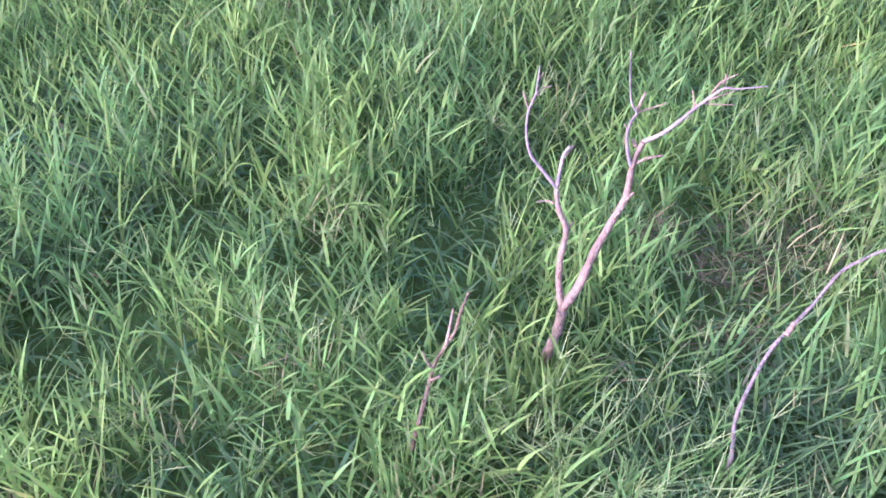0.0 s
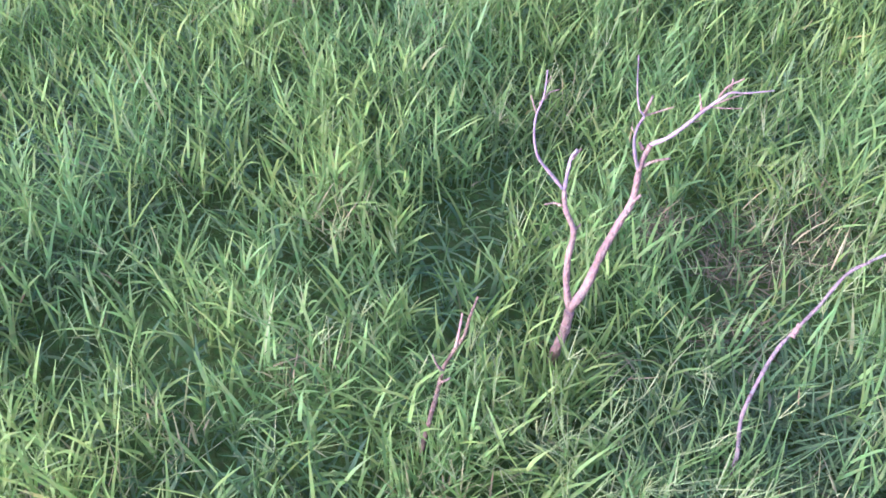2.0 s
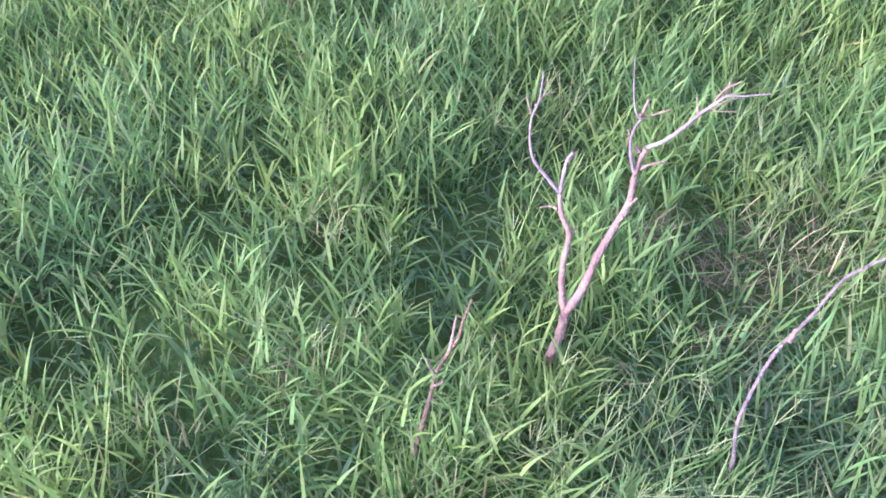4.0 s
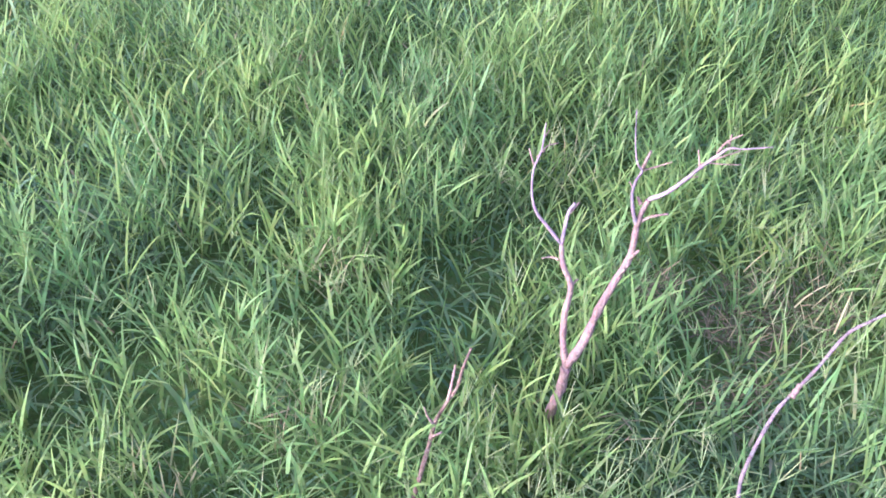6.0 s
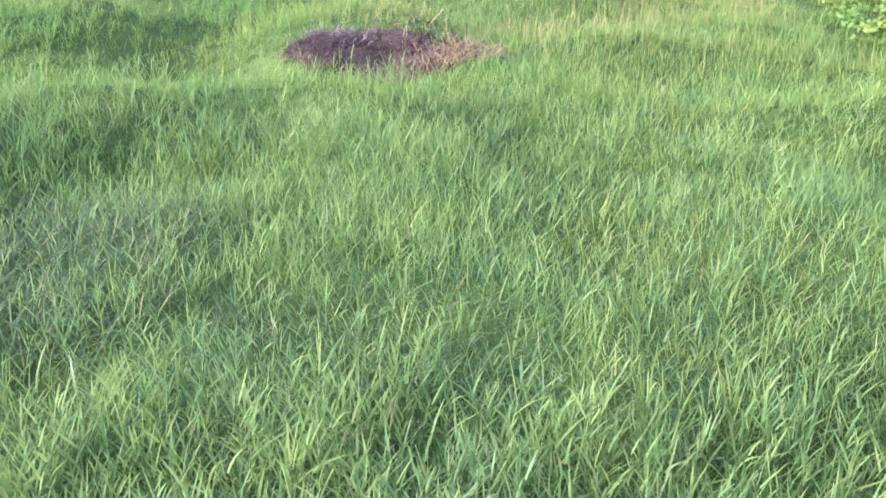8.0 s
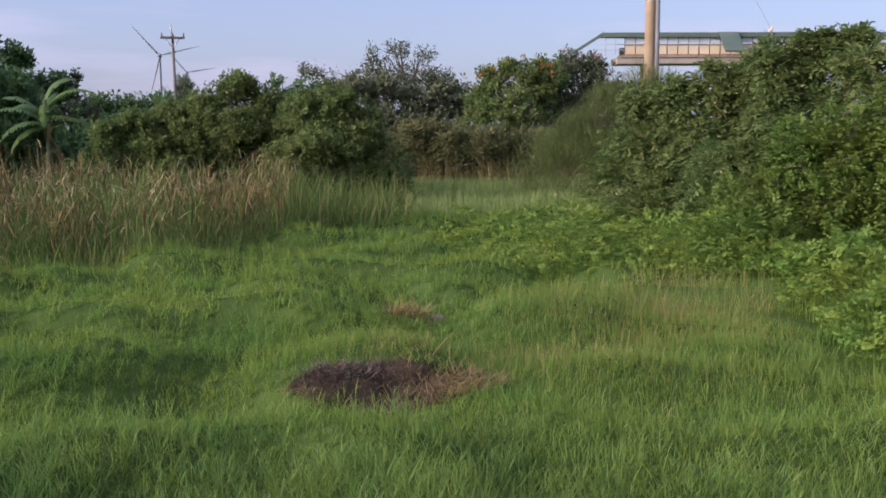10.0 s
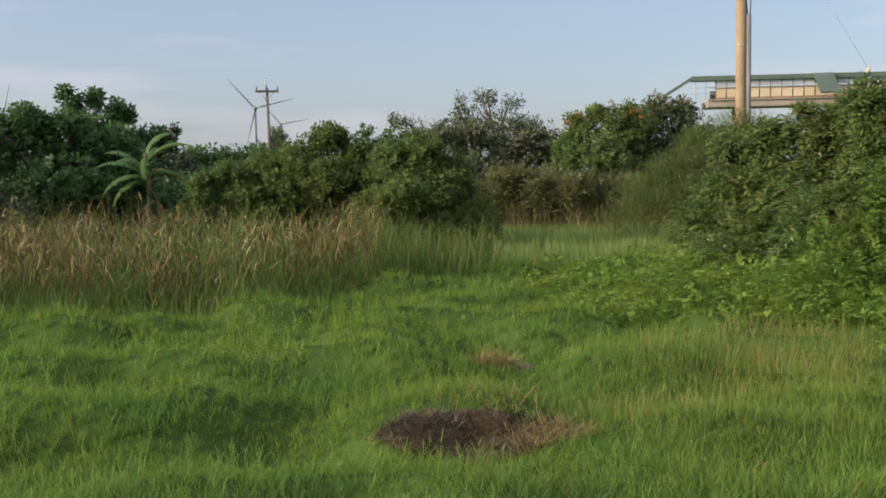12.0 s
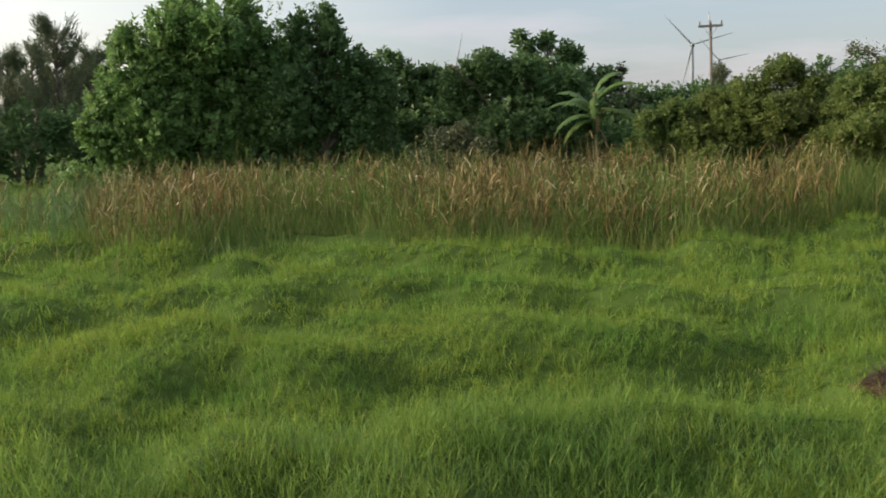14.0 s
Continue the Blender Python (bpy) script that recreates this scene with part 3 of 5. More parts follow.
# limb lines follow the camera's view; the feet bend back out of its sight
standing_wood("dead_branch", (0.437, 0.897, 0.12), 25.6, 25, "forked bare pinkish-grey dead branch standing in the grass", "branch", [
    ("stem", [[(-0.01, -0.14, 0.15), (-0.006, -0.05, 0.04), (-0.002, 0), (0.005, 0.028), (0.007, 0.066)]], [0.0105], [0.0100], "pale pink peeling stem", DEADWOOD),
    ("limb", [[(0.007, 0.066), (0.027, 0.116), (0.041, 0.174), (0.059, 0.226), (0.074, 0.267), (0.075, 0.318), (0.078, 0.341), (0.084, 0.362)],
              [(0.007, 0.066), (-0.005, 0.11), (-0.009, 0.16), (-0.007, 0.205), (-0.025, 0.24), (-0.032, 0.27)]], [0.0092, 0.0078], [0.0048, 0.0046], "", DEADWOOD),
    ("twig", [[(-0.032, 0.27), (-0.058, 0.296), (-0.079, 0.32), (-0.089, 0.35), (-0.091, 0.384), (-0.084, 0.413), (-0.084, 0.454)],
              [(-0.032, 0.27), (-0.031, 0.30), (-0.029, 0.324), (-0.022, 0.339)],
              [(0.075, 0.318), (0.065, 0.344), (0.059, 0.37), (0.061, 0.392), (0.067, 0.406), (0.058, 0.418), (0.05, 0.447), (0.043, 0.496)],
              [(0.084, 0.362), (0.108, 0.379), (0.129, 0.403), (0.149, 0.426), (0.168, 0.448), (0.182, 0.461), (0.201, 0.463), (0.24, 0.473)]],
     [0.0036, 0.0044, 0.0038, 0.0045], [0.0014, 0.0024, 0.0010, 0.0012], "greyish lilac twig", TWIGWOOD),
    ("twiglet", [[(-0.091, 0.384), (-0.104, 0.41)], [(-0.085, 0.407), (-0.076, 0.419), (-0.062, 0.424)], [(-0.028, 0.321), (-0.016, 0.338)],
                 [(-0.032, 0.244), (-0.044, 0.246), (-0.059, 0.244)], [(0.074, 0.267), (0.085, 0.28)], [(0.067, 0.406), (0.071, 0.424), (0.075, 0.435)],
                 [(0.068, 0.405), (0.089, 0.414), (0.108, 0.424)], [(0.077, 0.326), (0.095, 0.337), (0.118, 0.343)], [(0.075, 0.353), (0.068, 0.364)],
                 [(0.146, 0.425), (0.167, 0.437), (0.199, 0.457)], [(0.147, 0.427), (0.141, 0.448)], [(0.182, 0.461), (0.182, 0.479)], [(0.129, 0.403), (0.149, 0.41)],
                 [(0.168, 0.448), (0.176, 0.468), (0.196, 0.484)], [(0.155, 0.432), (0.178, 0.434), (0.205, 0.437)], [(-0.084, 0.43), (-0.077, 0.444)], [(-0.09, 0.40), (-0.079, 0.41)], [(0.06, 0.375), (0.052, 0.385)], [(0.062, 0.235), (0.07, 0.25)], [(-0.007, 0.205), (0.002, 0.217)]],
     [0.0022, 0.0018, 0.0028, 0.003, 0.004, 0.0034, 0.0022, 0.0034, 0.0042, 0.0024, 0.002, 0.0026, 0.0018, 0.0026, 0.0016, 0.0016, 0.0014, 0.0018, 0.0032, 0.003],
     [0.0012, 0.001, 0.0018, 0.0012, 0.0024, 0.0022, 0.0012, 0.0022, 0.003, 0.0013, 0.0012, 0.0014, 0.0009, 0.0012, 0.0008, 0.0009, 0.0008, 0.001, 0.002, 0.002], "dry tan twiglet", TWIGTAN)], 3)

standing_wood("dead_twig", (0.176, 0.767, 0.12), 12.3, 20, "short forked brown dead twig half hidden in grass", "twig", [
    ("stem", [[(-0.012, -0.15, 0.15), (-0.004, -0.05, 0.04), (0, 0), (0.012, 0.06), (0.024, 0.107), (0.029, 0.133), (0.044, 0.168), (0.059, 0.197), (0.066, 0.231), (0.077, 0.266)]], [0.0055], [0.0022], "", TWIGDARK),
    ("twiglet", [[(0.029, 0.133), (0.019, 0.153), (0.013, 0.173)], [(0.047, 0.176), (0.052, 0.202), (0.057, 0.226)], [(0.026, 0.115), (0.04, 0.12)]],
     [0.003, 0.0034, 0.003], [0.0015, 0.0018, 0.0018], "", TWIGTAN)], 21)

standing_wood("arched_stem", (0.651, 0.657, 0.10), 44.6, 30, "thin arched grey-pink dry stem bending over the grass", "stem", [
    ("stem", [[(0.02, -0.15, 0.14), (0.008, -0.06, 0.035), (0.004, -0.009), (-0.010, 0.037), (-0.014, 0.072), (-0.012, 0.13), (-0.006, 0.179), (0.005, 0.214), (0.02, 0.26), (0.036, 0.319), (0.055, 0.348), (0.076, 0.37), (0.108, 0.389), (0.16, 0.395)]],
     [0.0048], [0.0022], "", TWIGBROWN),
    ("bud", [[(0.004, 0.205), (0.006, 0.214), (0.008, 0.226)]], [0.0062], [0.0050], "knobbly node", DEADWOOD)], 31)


# ---------------------------------------------------------------- burnt patch, straw and stone
def burnt_patch():
    ob = thing("burnt_patch", (0, 0, 0), "round burnt patch of dark ash and charred stalks in the grass", "burnt patch")
    rng = np.random.default_rng(41)
    rings, spokes, v = 9, 48, []
    a = np.linspace(0, 2 * np.pi, spokes, endpoint=False)
    edge = burn_edge(a)
    for i in range(rings + 1):
        s = i / rings * 0.95
        x, y = 0.66 + 0.60 * s * edge * np.cos(a), 5.93 + 0.36 * s * edge * np.sin(a)
        z = height(x, y) + 0.02 * (1 - s ** 4) + rng.normal(0, 0.007, spokes) + (0.006 if i < rings else -0.03)
        v.append(np.stack([x, y, z], -1))
    v = np.concatenate(v)
    i, j = np.meshgrid(np.arange(rings), np.arange(spokes), indexing="ij")
    i, j = i.ravel(), j.ravel()
    q = np.stack([i * spokes + j, (i + 1) * spokes + j, (i + 1) * spokes + (j + 1) % spokes, i * spokes + (j + 1) % spokes], -1)
    part("ash_bed", mesh_of("ash_bed", v, [q], ASH, True), ASH, ob, "dark brown ash bed")
    s = [scatter_stalks(rng, 2300, 0.72, 5.93, 0.60, 0.31, 0.13, 0.006, 1.35, 0.012), scatter_stalks(rng, 500, 0.68, 5.97, 0.50, 0.27, 0.08, 0.005, 0.7, 0.0),
         scatter_stalks(rng, 350, 0.58, 6.02, 0.4, 0.14, 0.14, 0.006, 1.0, 0.01)]
    v, f = join(s)
    pale = scatter_stalks(rng, 170, 0.46, 6.12, 0.24, 0.15, 0.10, 0.008, 1.35, 0.03)
    tagged(part("pale_ash", mesh_of("pale_ash", *pale, PALE_ASH), PALE_ASH, ob, "flaky pale grey ash"), kind="stuff")
    tagged(part("charred_straw", mesh_of("charred_straw", v, f, CHAR), CHAR, ob, "charred fallen stalks"), kind="stuff")
    s = [scatter_stalks(rng, 480, 1.2, 5.80, 0.22, 0.2, 0.15, 0.005, 1.2, 0.05), scatter_stalks(rng, 110, 0.95, 5.75, 0.35, 0.2, 0.18, 0.005, 1.0, 0.02),
         scatter_stalks(rng, 60, 0.9, 6.3, 0.3, 0.2, 0.2, 0.005, 0.8, 0.02)]
    s.append(scatter_stalks(rng, 90, 1.0, 5.82, 0.26, 0.2, 0.15, 0.006, 0.7, 0.0))
    v, f = join(s)
    tagged(part("straw", mesh_of("straw", v, f, STRAW), STRAW, ob, "pale singed straw at the edge"), kind="stuff")
    return ob


burnt_patch()


def straw_tuft():
    rng = np.random.default_rng(43)
    s = [scatter_stalks(rng, 460, 1.10, 7.84, 0.16, 0.12, 0.18, 0.006, 0.9, 0.10), scatter_stalks(rng, 110, 1.22, 7.9, 0.16, 0.11, 0.16, 0.006, 1.1, 0.04)]
    v, f = join(s)
    ob = tagged(new("straw_tuft", mesh_of("straw_tuft", v, f, STRAW)), "tan heap of dry straw in green grass", "straw", kind="stuff")
    return ob


straw_tuft()


def stone(name, at, size, seed, label):
    rng = np.random.default_rng(seed)
    bm = bmesh.new()
    bmesh.ops.create_icosphere(bm, subdivisions=3, radius=1.0)
    for w in bm.verts:
        k = 1 + 0.22 * noise.noise(w.co * 1.6 + Vector((seed, 0, 0))) + 0.06 * noise.noise(w.co * 6)
        w.co = Vector((w.co.x * size[0], w.co.y * size[1], w.co.z * size[2])) * k
    me = bpy.data.meshes.new(name)
    bm.to_mesh(me)
    bm.free()
    me.materials.append(STONE)
    ob = new(name, me)
    ob.matrix_world = pose(*at, 0, 0, rng.uniform(0, 90))
    return tagged(ob, label, "stone")


stone("stone", (1.37, 7.94, float(height(1.37, 7.94)) + 0.045), (0.09, 0.07, 0.07), 2, "pale grey stone beside the straw heap")

# taller yellowish grass right of the burnt patch and before the creeper
rngd = np.random.default_rng(51)
dry = []
for cx, cy, rx, ry, n, ln in [(3.0, 7.6, 0.8, 1.3, 1500, 0.22), (3.7, 8.3, 0.7, 1.0, 1700, 0.26), (3.2, 6.8, 0.7, 0.7, 800, 0.2), (1.8, 6.2, 0.5, 0.6, 500, 0.18), (2.3, 7.6, 0.7, 0.8, 600, 0.2), (3.4, 5.6, 0.6, 0.6, 300, 0.2), (2.0, 6.6, 0.8, 0.6, 900, 0.17), (2.4, 5.6, 0.8, 0.5, 600, 0.16), (0.8, 6.6, 0.5, 0.25, 260, 0.16)]:
    dry.append(scatter_stalks(rngd, n, cx, cy, rx, ry, ln * 0.8, 0.0034, 0.34, 0.0))
fine = [scatter_stalks(rngd, n, cx, cy, rx, ry, 0.12, 0.0044, 0.4, 0.0) for cx, cy, rx, ry, n in ((2.6, 6.6, 1.3, 1.3, 4200), (2.2, 5.3, 1.2, 0.8, 2600), (1.5, 6.9, 0.7, 0.6, 1200), (0.5, 6.9, 0.5, 0.3, 500))]
grass_patch(fine, "fine yellow-green grass round the burnt patch", GRASS_TUFT, "fine_grass")
heads = [scatter_stalks(rngd, n, cx, cy, rx, ry, 0.17, 0.0036, 0.35, 0.04) for cx, cy, rx, ry, n in ((3.7, 8.4, 0.8, 1.0, 260), (3.0, 7.8, 0.8, 1.0, 150), (1.9, 6.3, 0.5, 0.5, 120))]
grass_patch(heads, "reddish-tan seeding stalks in the tall grass", STRAW, "seeding_stalks")
grass_patch(dry, "tall yellowish seeding grass beside the creeper", GRASS_DRY, "dry_grass")

rngf = np.random.default_rng(53)
fx, fy = rngf.uniform(1.5, 11.0, 30000), rngf.uniform(15.0, 25.5, 30000)
far_ok = (fx > 2.2 + 0.12 * (fy - 15)) & (fx < 5.0 + 0.62 * (fy - 15))
fx, fy = fx[far_ok], fy[far_ok]
n_f = len(fx)
grass_patch([blades(rngf, fx, fy, rngf.uniform(0.15, 0.4, n_f), rngf.uniform(0.010, 0.020, n_f), np.abs(rngf.normal(0.1, 0.15, n_f)), rngf.uniform(0, 0.5, n_f), rngf.uniform(0, 6.28, n_f), 2)],
            "pale fine seeding grass on the far lawn", GRASS_PALE, "seeding_grass")

# withered tufts in the near grass, and thin pale seed stems
rngw = np.random.default_rng(54)
tufts = []
WITHERED = [(0.74, 1.18, 0.05, 26), (0.15, 1.39, 0.05, 22), (0.89, 1.06, 0.12, 45), (1.05, 1.13, 0.13, 70), (1.2, 1.0, 0.12, 30),
            (-0.02, 1.0, 0.04, 14), (0.19, 1.98, 0.06, 20), (0.46, 1.87, 0.05, 16), (-0.39, 0.84, 0.05, 14), (0.22, 0.66, 0.06, 26), (0.52, 0.87, 0.05, 16)]
for cx, cy, rx, n_t in WITHERED:
    tufts.append(scatter_stalks(rngw, n_t, cx, cy, rx, rx, 0.06, 0.0036, 0.9, 0.09))
grass_patch(tufts, "withered brownish tufts among green grass", WITHER, "withered_grass")
pale = [scatter_stalks(rngw, n_t, cx, cy, rx, rx, 0.08, 0.0042, 0.5, 0.09) for cx, cy, rx, n_t in ((0.13, 1.29, 0.05, 40), (0.03, 0.95, 0.06, 45), (0.16, 0.70, 0.06, 50), (-0.2, 0.9, 0.06, 36), (-0.33, 0.83, 0.07, 36), (0.99, 1.09, 0.12, 45), (0.81, 0.59, 0.1, 12), (0.67, 1.52, 0.06, 26))]
grass_patch(pale, "short pale seeding tufts in the long grass", GRASS_SEED, "pale_tufts")
thatch = [scatter_stalks(rngw, n_t, cx, cy, rx, ry, 0.09, 0.0034, 1.25, 0.05) for cx, cy, rx, ry, n_t in ((0.93, 1.10, 0.18, 0.11, 240), (0.80, 0.92, 0.07, 0.05, 60), (0.74, 1.19, 0.06, 0.05, 90), (0.16, 1.38, 0.06, 0.05, 60))]
grass_patch(thatch, "brown dead thatch lying between the grass shoots", THATCH, "thatch")


def seed_stems(spots, tall):
    """Thin wiry stems, each bearing a few narrow spikes spread like fingers at its tip."""
    made = []
    for cx, cy, rx, n_t in spots:
        a, r = rngw.uniform(0, 6.283, n_t), rx * np.sqrt(rngw.random(n_t))
        x, y = cx + r * np.cos(a), cy + r * np.sin(a)
        face, lean, ln = rngw.uniform(0, 6.283, n_t), np.abs(rngw.normal(0.5, 0.35, n_t)), tall * rngw.uniform(0.7, 1.25, n_t)
        foot = np.stack([x, y, height(x, y) + 0.04], -1)
        made.append(blades_from(rngw, foot, ln, np.full(n_t, 0.0026), lean, np.full(n_t, 0.25), face, 4))
        mid = lean + 0.12
        tip = foot + np.stack([np.sin(face) * np.sin(mid), np.cos(face) * np.sin(mid), np.cos(mid)], -1) * (ln * 0.97)[:, None]
        for k in range(4):
            flen, flean, fface = rngw.uniform(0.04, 0.085, n_t), lean + rngw.normal(0.2, 0.35, n_t), face + rngw.normal(0, 0.8, n_t)
            made.append(blades_from(rngw, tip, flen, np.full(n_t, 0.0022), flean, np.zeros(n_t), fface, 2))
            along = np.stack([np.sin(fface) * np.sin(flean), np.cos(fface) * np.sin(flean), np.cos(flean)], -1)
            for m in range(9):               # tiny spikelets standing off the finger by turns
                at = tip + along * (flen * (0.12 + 0.1 * m))[:, None]
                made.append(blades_from(rngw, at, np.full(n_t, 0.0075), np.full(n_t, 0.0022), flean + (0.5 if m % 2 else -0.5), np.zeros(n_t), fface, 1))
    return made


SEED_SPOTS = ((0.56, 0.6, 0.16, 24), (0.42, 0.58, 0.16, 40), (0.85, 0.66, 0.2, 14), (1.0, 0.95, 0.25, 36), (0.5, 0.85, 0.15, 14), (0.3, 0.72, 0.12, 25), (1.15, 1.25, 0.25, 45), (0.1, 0.85, 0.2, 18), (-0.3, 1.1, 0.35, 22), (0.3, 1.5, 0.4, 30), (0.75, 1.75, 0.35, 26), (0.2, 2.1, 0.4, 24))
grass_patch(seed_stems(SEED_SPOTS, 0.2), "thin pale wiry seed stems standing through the grass", GRASS_PALE, "seed_stems")

# dead and seeding stalks among the near blades
rngs = np.random.default_rng(52)
sx, sy = fan(rngs, 0.5, 4.0, -45, 75, 32)
n_s = len(sx)
grass_patch([blades(rngs, sx, sy, rngs.uniform(0.025, 0.085, n_s), rngs.uniform(0.002, 0.0045, n_s), rngs.uniform(0.2, 1.3, n_s), rngs.uniform(0, 0.9, n_s), rngs.uniform(0, 6.28, n_s), 4, 0.09)],
            "dry straw-coloured blades caught among green grass", WITHER, "dry_blades")


# ---------------------------------------------------------------- reeds
def inside(x, y, poly):
    hit = np.zeros(len(x), dtype=bool)
    for (x0, y0), (x1, y1) in zip(poly, poly[1:] + poly[:1]):
        cross = (y0 > y) != (y1 > y)
        hit ^= cross & (x < (x1 - x0) * (y - y0) / ((y1 - y0) or 1e-9) + x0)
    return hit


def area_points(rng, poly, per_m2):
    xs, ys = [p[0] for p in poly], [p[1] for p in poly]
    n = int((max(xs) - min(xs)) * (max(ys) - min(ys)) * per_m2)
    x, y = rng.uniform(min(xs), max(xs), n), rng.uniform(min(ys), max(ys), n)
    k = inside(x, y, poly)
    return x[k], y[k]


def reeds(seed, poly, per_m2, tall, mat, label, bent=0.12, wide=0.016, raised=0.0, patchy=0.0):
    """A stand of reeds in clumps of four blades; a share of them is snapped over."""
    rng = np.random.default_rng(seed)
    x, y = area_points(rng, poly, per_m2)
    thick = hummocks(x * 0.7 + 2, y * 0.7 + 5) + rng.normal(0, 0.6, len(x))
    thick += patchy * 2.2 * np.sin(x * 1.15 + 1.3 * np.sin(y * 0.9) + 0.6)
    x, y = x[thick > -0.9], y[thick > -0.9]
    x, y = np.repeat(x, 4) + rng.normal(0, 0.07, len(x) * 4), np.repeat(y, 4) + rng.normal(0, 0.07, len(y) * 4)
    n = len(x)
    ln = tall * rng.uniform(0.45, 1.2, n) * (1 + 0.2 * hummocks(x * 0.6, y * 0.6))
    lean, curve = np.abs(rng.normal(0.12, 0.2, n)) + raised * rng.uniform(0, 0.9, n), np.abs(rng.normal(0.3, 0.5, n))
    kink = np.where(rng.random(n) < bent, rng.uniform(0.6, 2.6, n), 0.0)
    hook = 0.3
    if mat is REED:                          # stiff dry stems, hooked near the tip
        lean, curve, hook = lean * 0.7, curve * 0.7, 0.42
    v, f = blades(rng, x, y, ln, wide * rng.uniform(0.5, 1.25, n), lean, curve, rng.uniform(0, 6.28, n), 5, raised * rng.uniform(0.3, 1.0, n), 0.8, kink, rng.uniform(hook, 0.79, n))
    return tagged(new("reeds", mesh_of("reeds", v, f, mat)), label, "reeds", kind="stuff")


def reed_plants(seed, poly, per_m2, tall, leaf, width, mat, label, hooked=0.5, leaves=5, patchy=0.0):
    """Leafy reeds: a stiff stem with long leaves going off it that arch over and snap down at the tip."""
    rng = np.random.default_rng(seed)
    x, y = area_points(rng, poly, per_m2)
    thick = hummocks(x * 0.7 + 2, y * 0.7 + 5) + rng.normal(0, 0.7, len(x)) + patchy * 2.0 * np.sin(x * 1.15 + 1.3 * np.sin(y * 0.9) + 0.6)
    x, y = x[thick > -1.0], y[thick > -1.0]
    n = len(x)
    foot = np.stack([x, y, height(x, y)], -1)
    way, tip, turn = rng.uniform(0, 6.283, n), np.abs(rng.normal(0.06, 0.2, n)), rng.uniform(0, 6.283, n)
    axis = np.stack([np.sin(way) * np.sin(tip), np.cos(way) * np.sin(tip), np.cos(tip)], -1)
    high = tall * rng.uniform(0.55, 1.15, n) * (1 + 0.15 * hummocks(x * 0.6, y * 0.6)) * np.interp(np.hypot(x, y), [11.5, 14.5], [0.82, 1.08])
    snapped = np.where(rng.random(n) < 0.15, rng.uniform(0.8, 2.2, n), 0.0)
    made = [blades_from(rng, foot, high, np.full(n, width * 0.6), tip, np.zeros(n), way, 4, 1.0, snapped, rng.uniform(0.5, 0.75, n))]
    for k in range(leaves):
        t = 0.12 + 0.8 * (k + rng.random(n)) / leaves
        hook = np.where(rng.random(n) < hooked, rng.uniform(1.1, 2.9, n), 0.0)
        made.append(blades_from(rng, foot + axis * (high * t)[:, None], leaf * rng.uniform(0.55, 1.3, n), width * rng.uniform(0.6, 1.25, n), np.abs(rng.normal(0.42, 0.24, n)),
                                np.abs(rng.normal(0.25, 0.35, n)), turn + k * np.pi + rng.normal(0, 0.6, n), 4, 0.7, hook, rng.uniform(0.35, 0.75, n)))
    v, f = join(made)
    return tagged(new("reeds", mesh_of("reeds", v, f, mat)), label, "reeds", kind="stuff")


REED_BED = [(-9.9, 11.6), (-9.0, 10.7), (-8.2, 10.2), (-7.6, 10.5), (-7.9, 12.2), (-8.4, 13.0), (-6.7, 13.4), (-5.6, 12.6), (-4.7, 11.7), (-3.9, 11.9), (-2.7, 12.1), (-1.4, 12.1), (-0.3, 13.7), (0.3, 14.8), (0.5, 18.5), (-5, 19), (-13, 18.0), (-12, 14.8)]
LEFT_END = [(-9.4, 10.3), (-12.8, 12.4), (-15.5, 15.5), (-13, 17), (-11, 14.4), (-9.6, 11.6)]
REED_EDGE = [(-9.8, 11.2), (-8.6, 10.3), (-7.4, 10.5), (-7.4, 12.3), (-6.7, 12.7), (-5.6, 12.1), (-4.7, 11.2), (-2.7, 11.6), (-1.3, 11.6), (0.0, 13.5), (0.6, 14.8), (-0.6, 15.2), (-3, 13.6), (-7, 14.6), (-9.5, 13.2)]
reed_plants(61, REED_BED, 20, 0.92, 0.31, 0.021, REED, "dense brown leafy reeds, many dry and broken", 0.8, 6, 1.4)
reed_plants(65, REED_BED, 30, 0.80, 0.31, 0.020, REED_GREEN, "green reeds growing among the dry ones", 0.6, 5, -1.0)
reeds(60, REED_BED, 7, 0.5, REED, "dry reed leaves hanging off the upper stems", 0.7, 0.022, 0.62, 0.8)
reeds(59, REED_EDGE, 95, 0.42, REED_GREEN, "short green shoots along the front of the reeds", 0.25, 0.011)
reed_plants(58, LEFT_END, 7, 0.8, 0.3, 0.0195, REED, "dry reeds standing thinly beyond the end of the bed", 0.6, 5)
reed_plants(57, LEFT_END, 24, 0.66, 0.30, 0.0185, LEAF_DARK, "thin dark green reeds beyond the end of the bed", 0.4, 5)
rngb = np.random.default_rng(67)
bx, by = area_points(rngb, REED_BED, 26)
n_b = len(bx)
v_b, f_b = blades(rngb, bx, by, rngb.uniform(0.12, 0.34, n_b), rngb.uniform(0.010, 0.022, n_b), rngb.uniform(0.3, 1.5, n_b), rngb.uniform(0.2, 1.5, n_b), rngb.uniform(0, 6.28, n_b), 4,
                  0.3 + 0.62 * rngb.random(n_b), 0.9, np.where(rngb.random(n_b) < 0.7, 1.5, 0.0))
tagged(new("reed_litter", mesh_of("reed_litter", v_b, f_b, REED_PALE)), "pale broken reed leaves caught among the stems", "reeds", kind="stuff")
reeds(68, [(-7.5, 20.5), (-4.0, 21.0), (-4.0, 22.6), (-7.5, 22.2)], 30, 1.15, REED, "tall brown dry growth at the foot of the trees", 0.4)
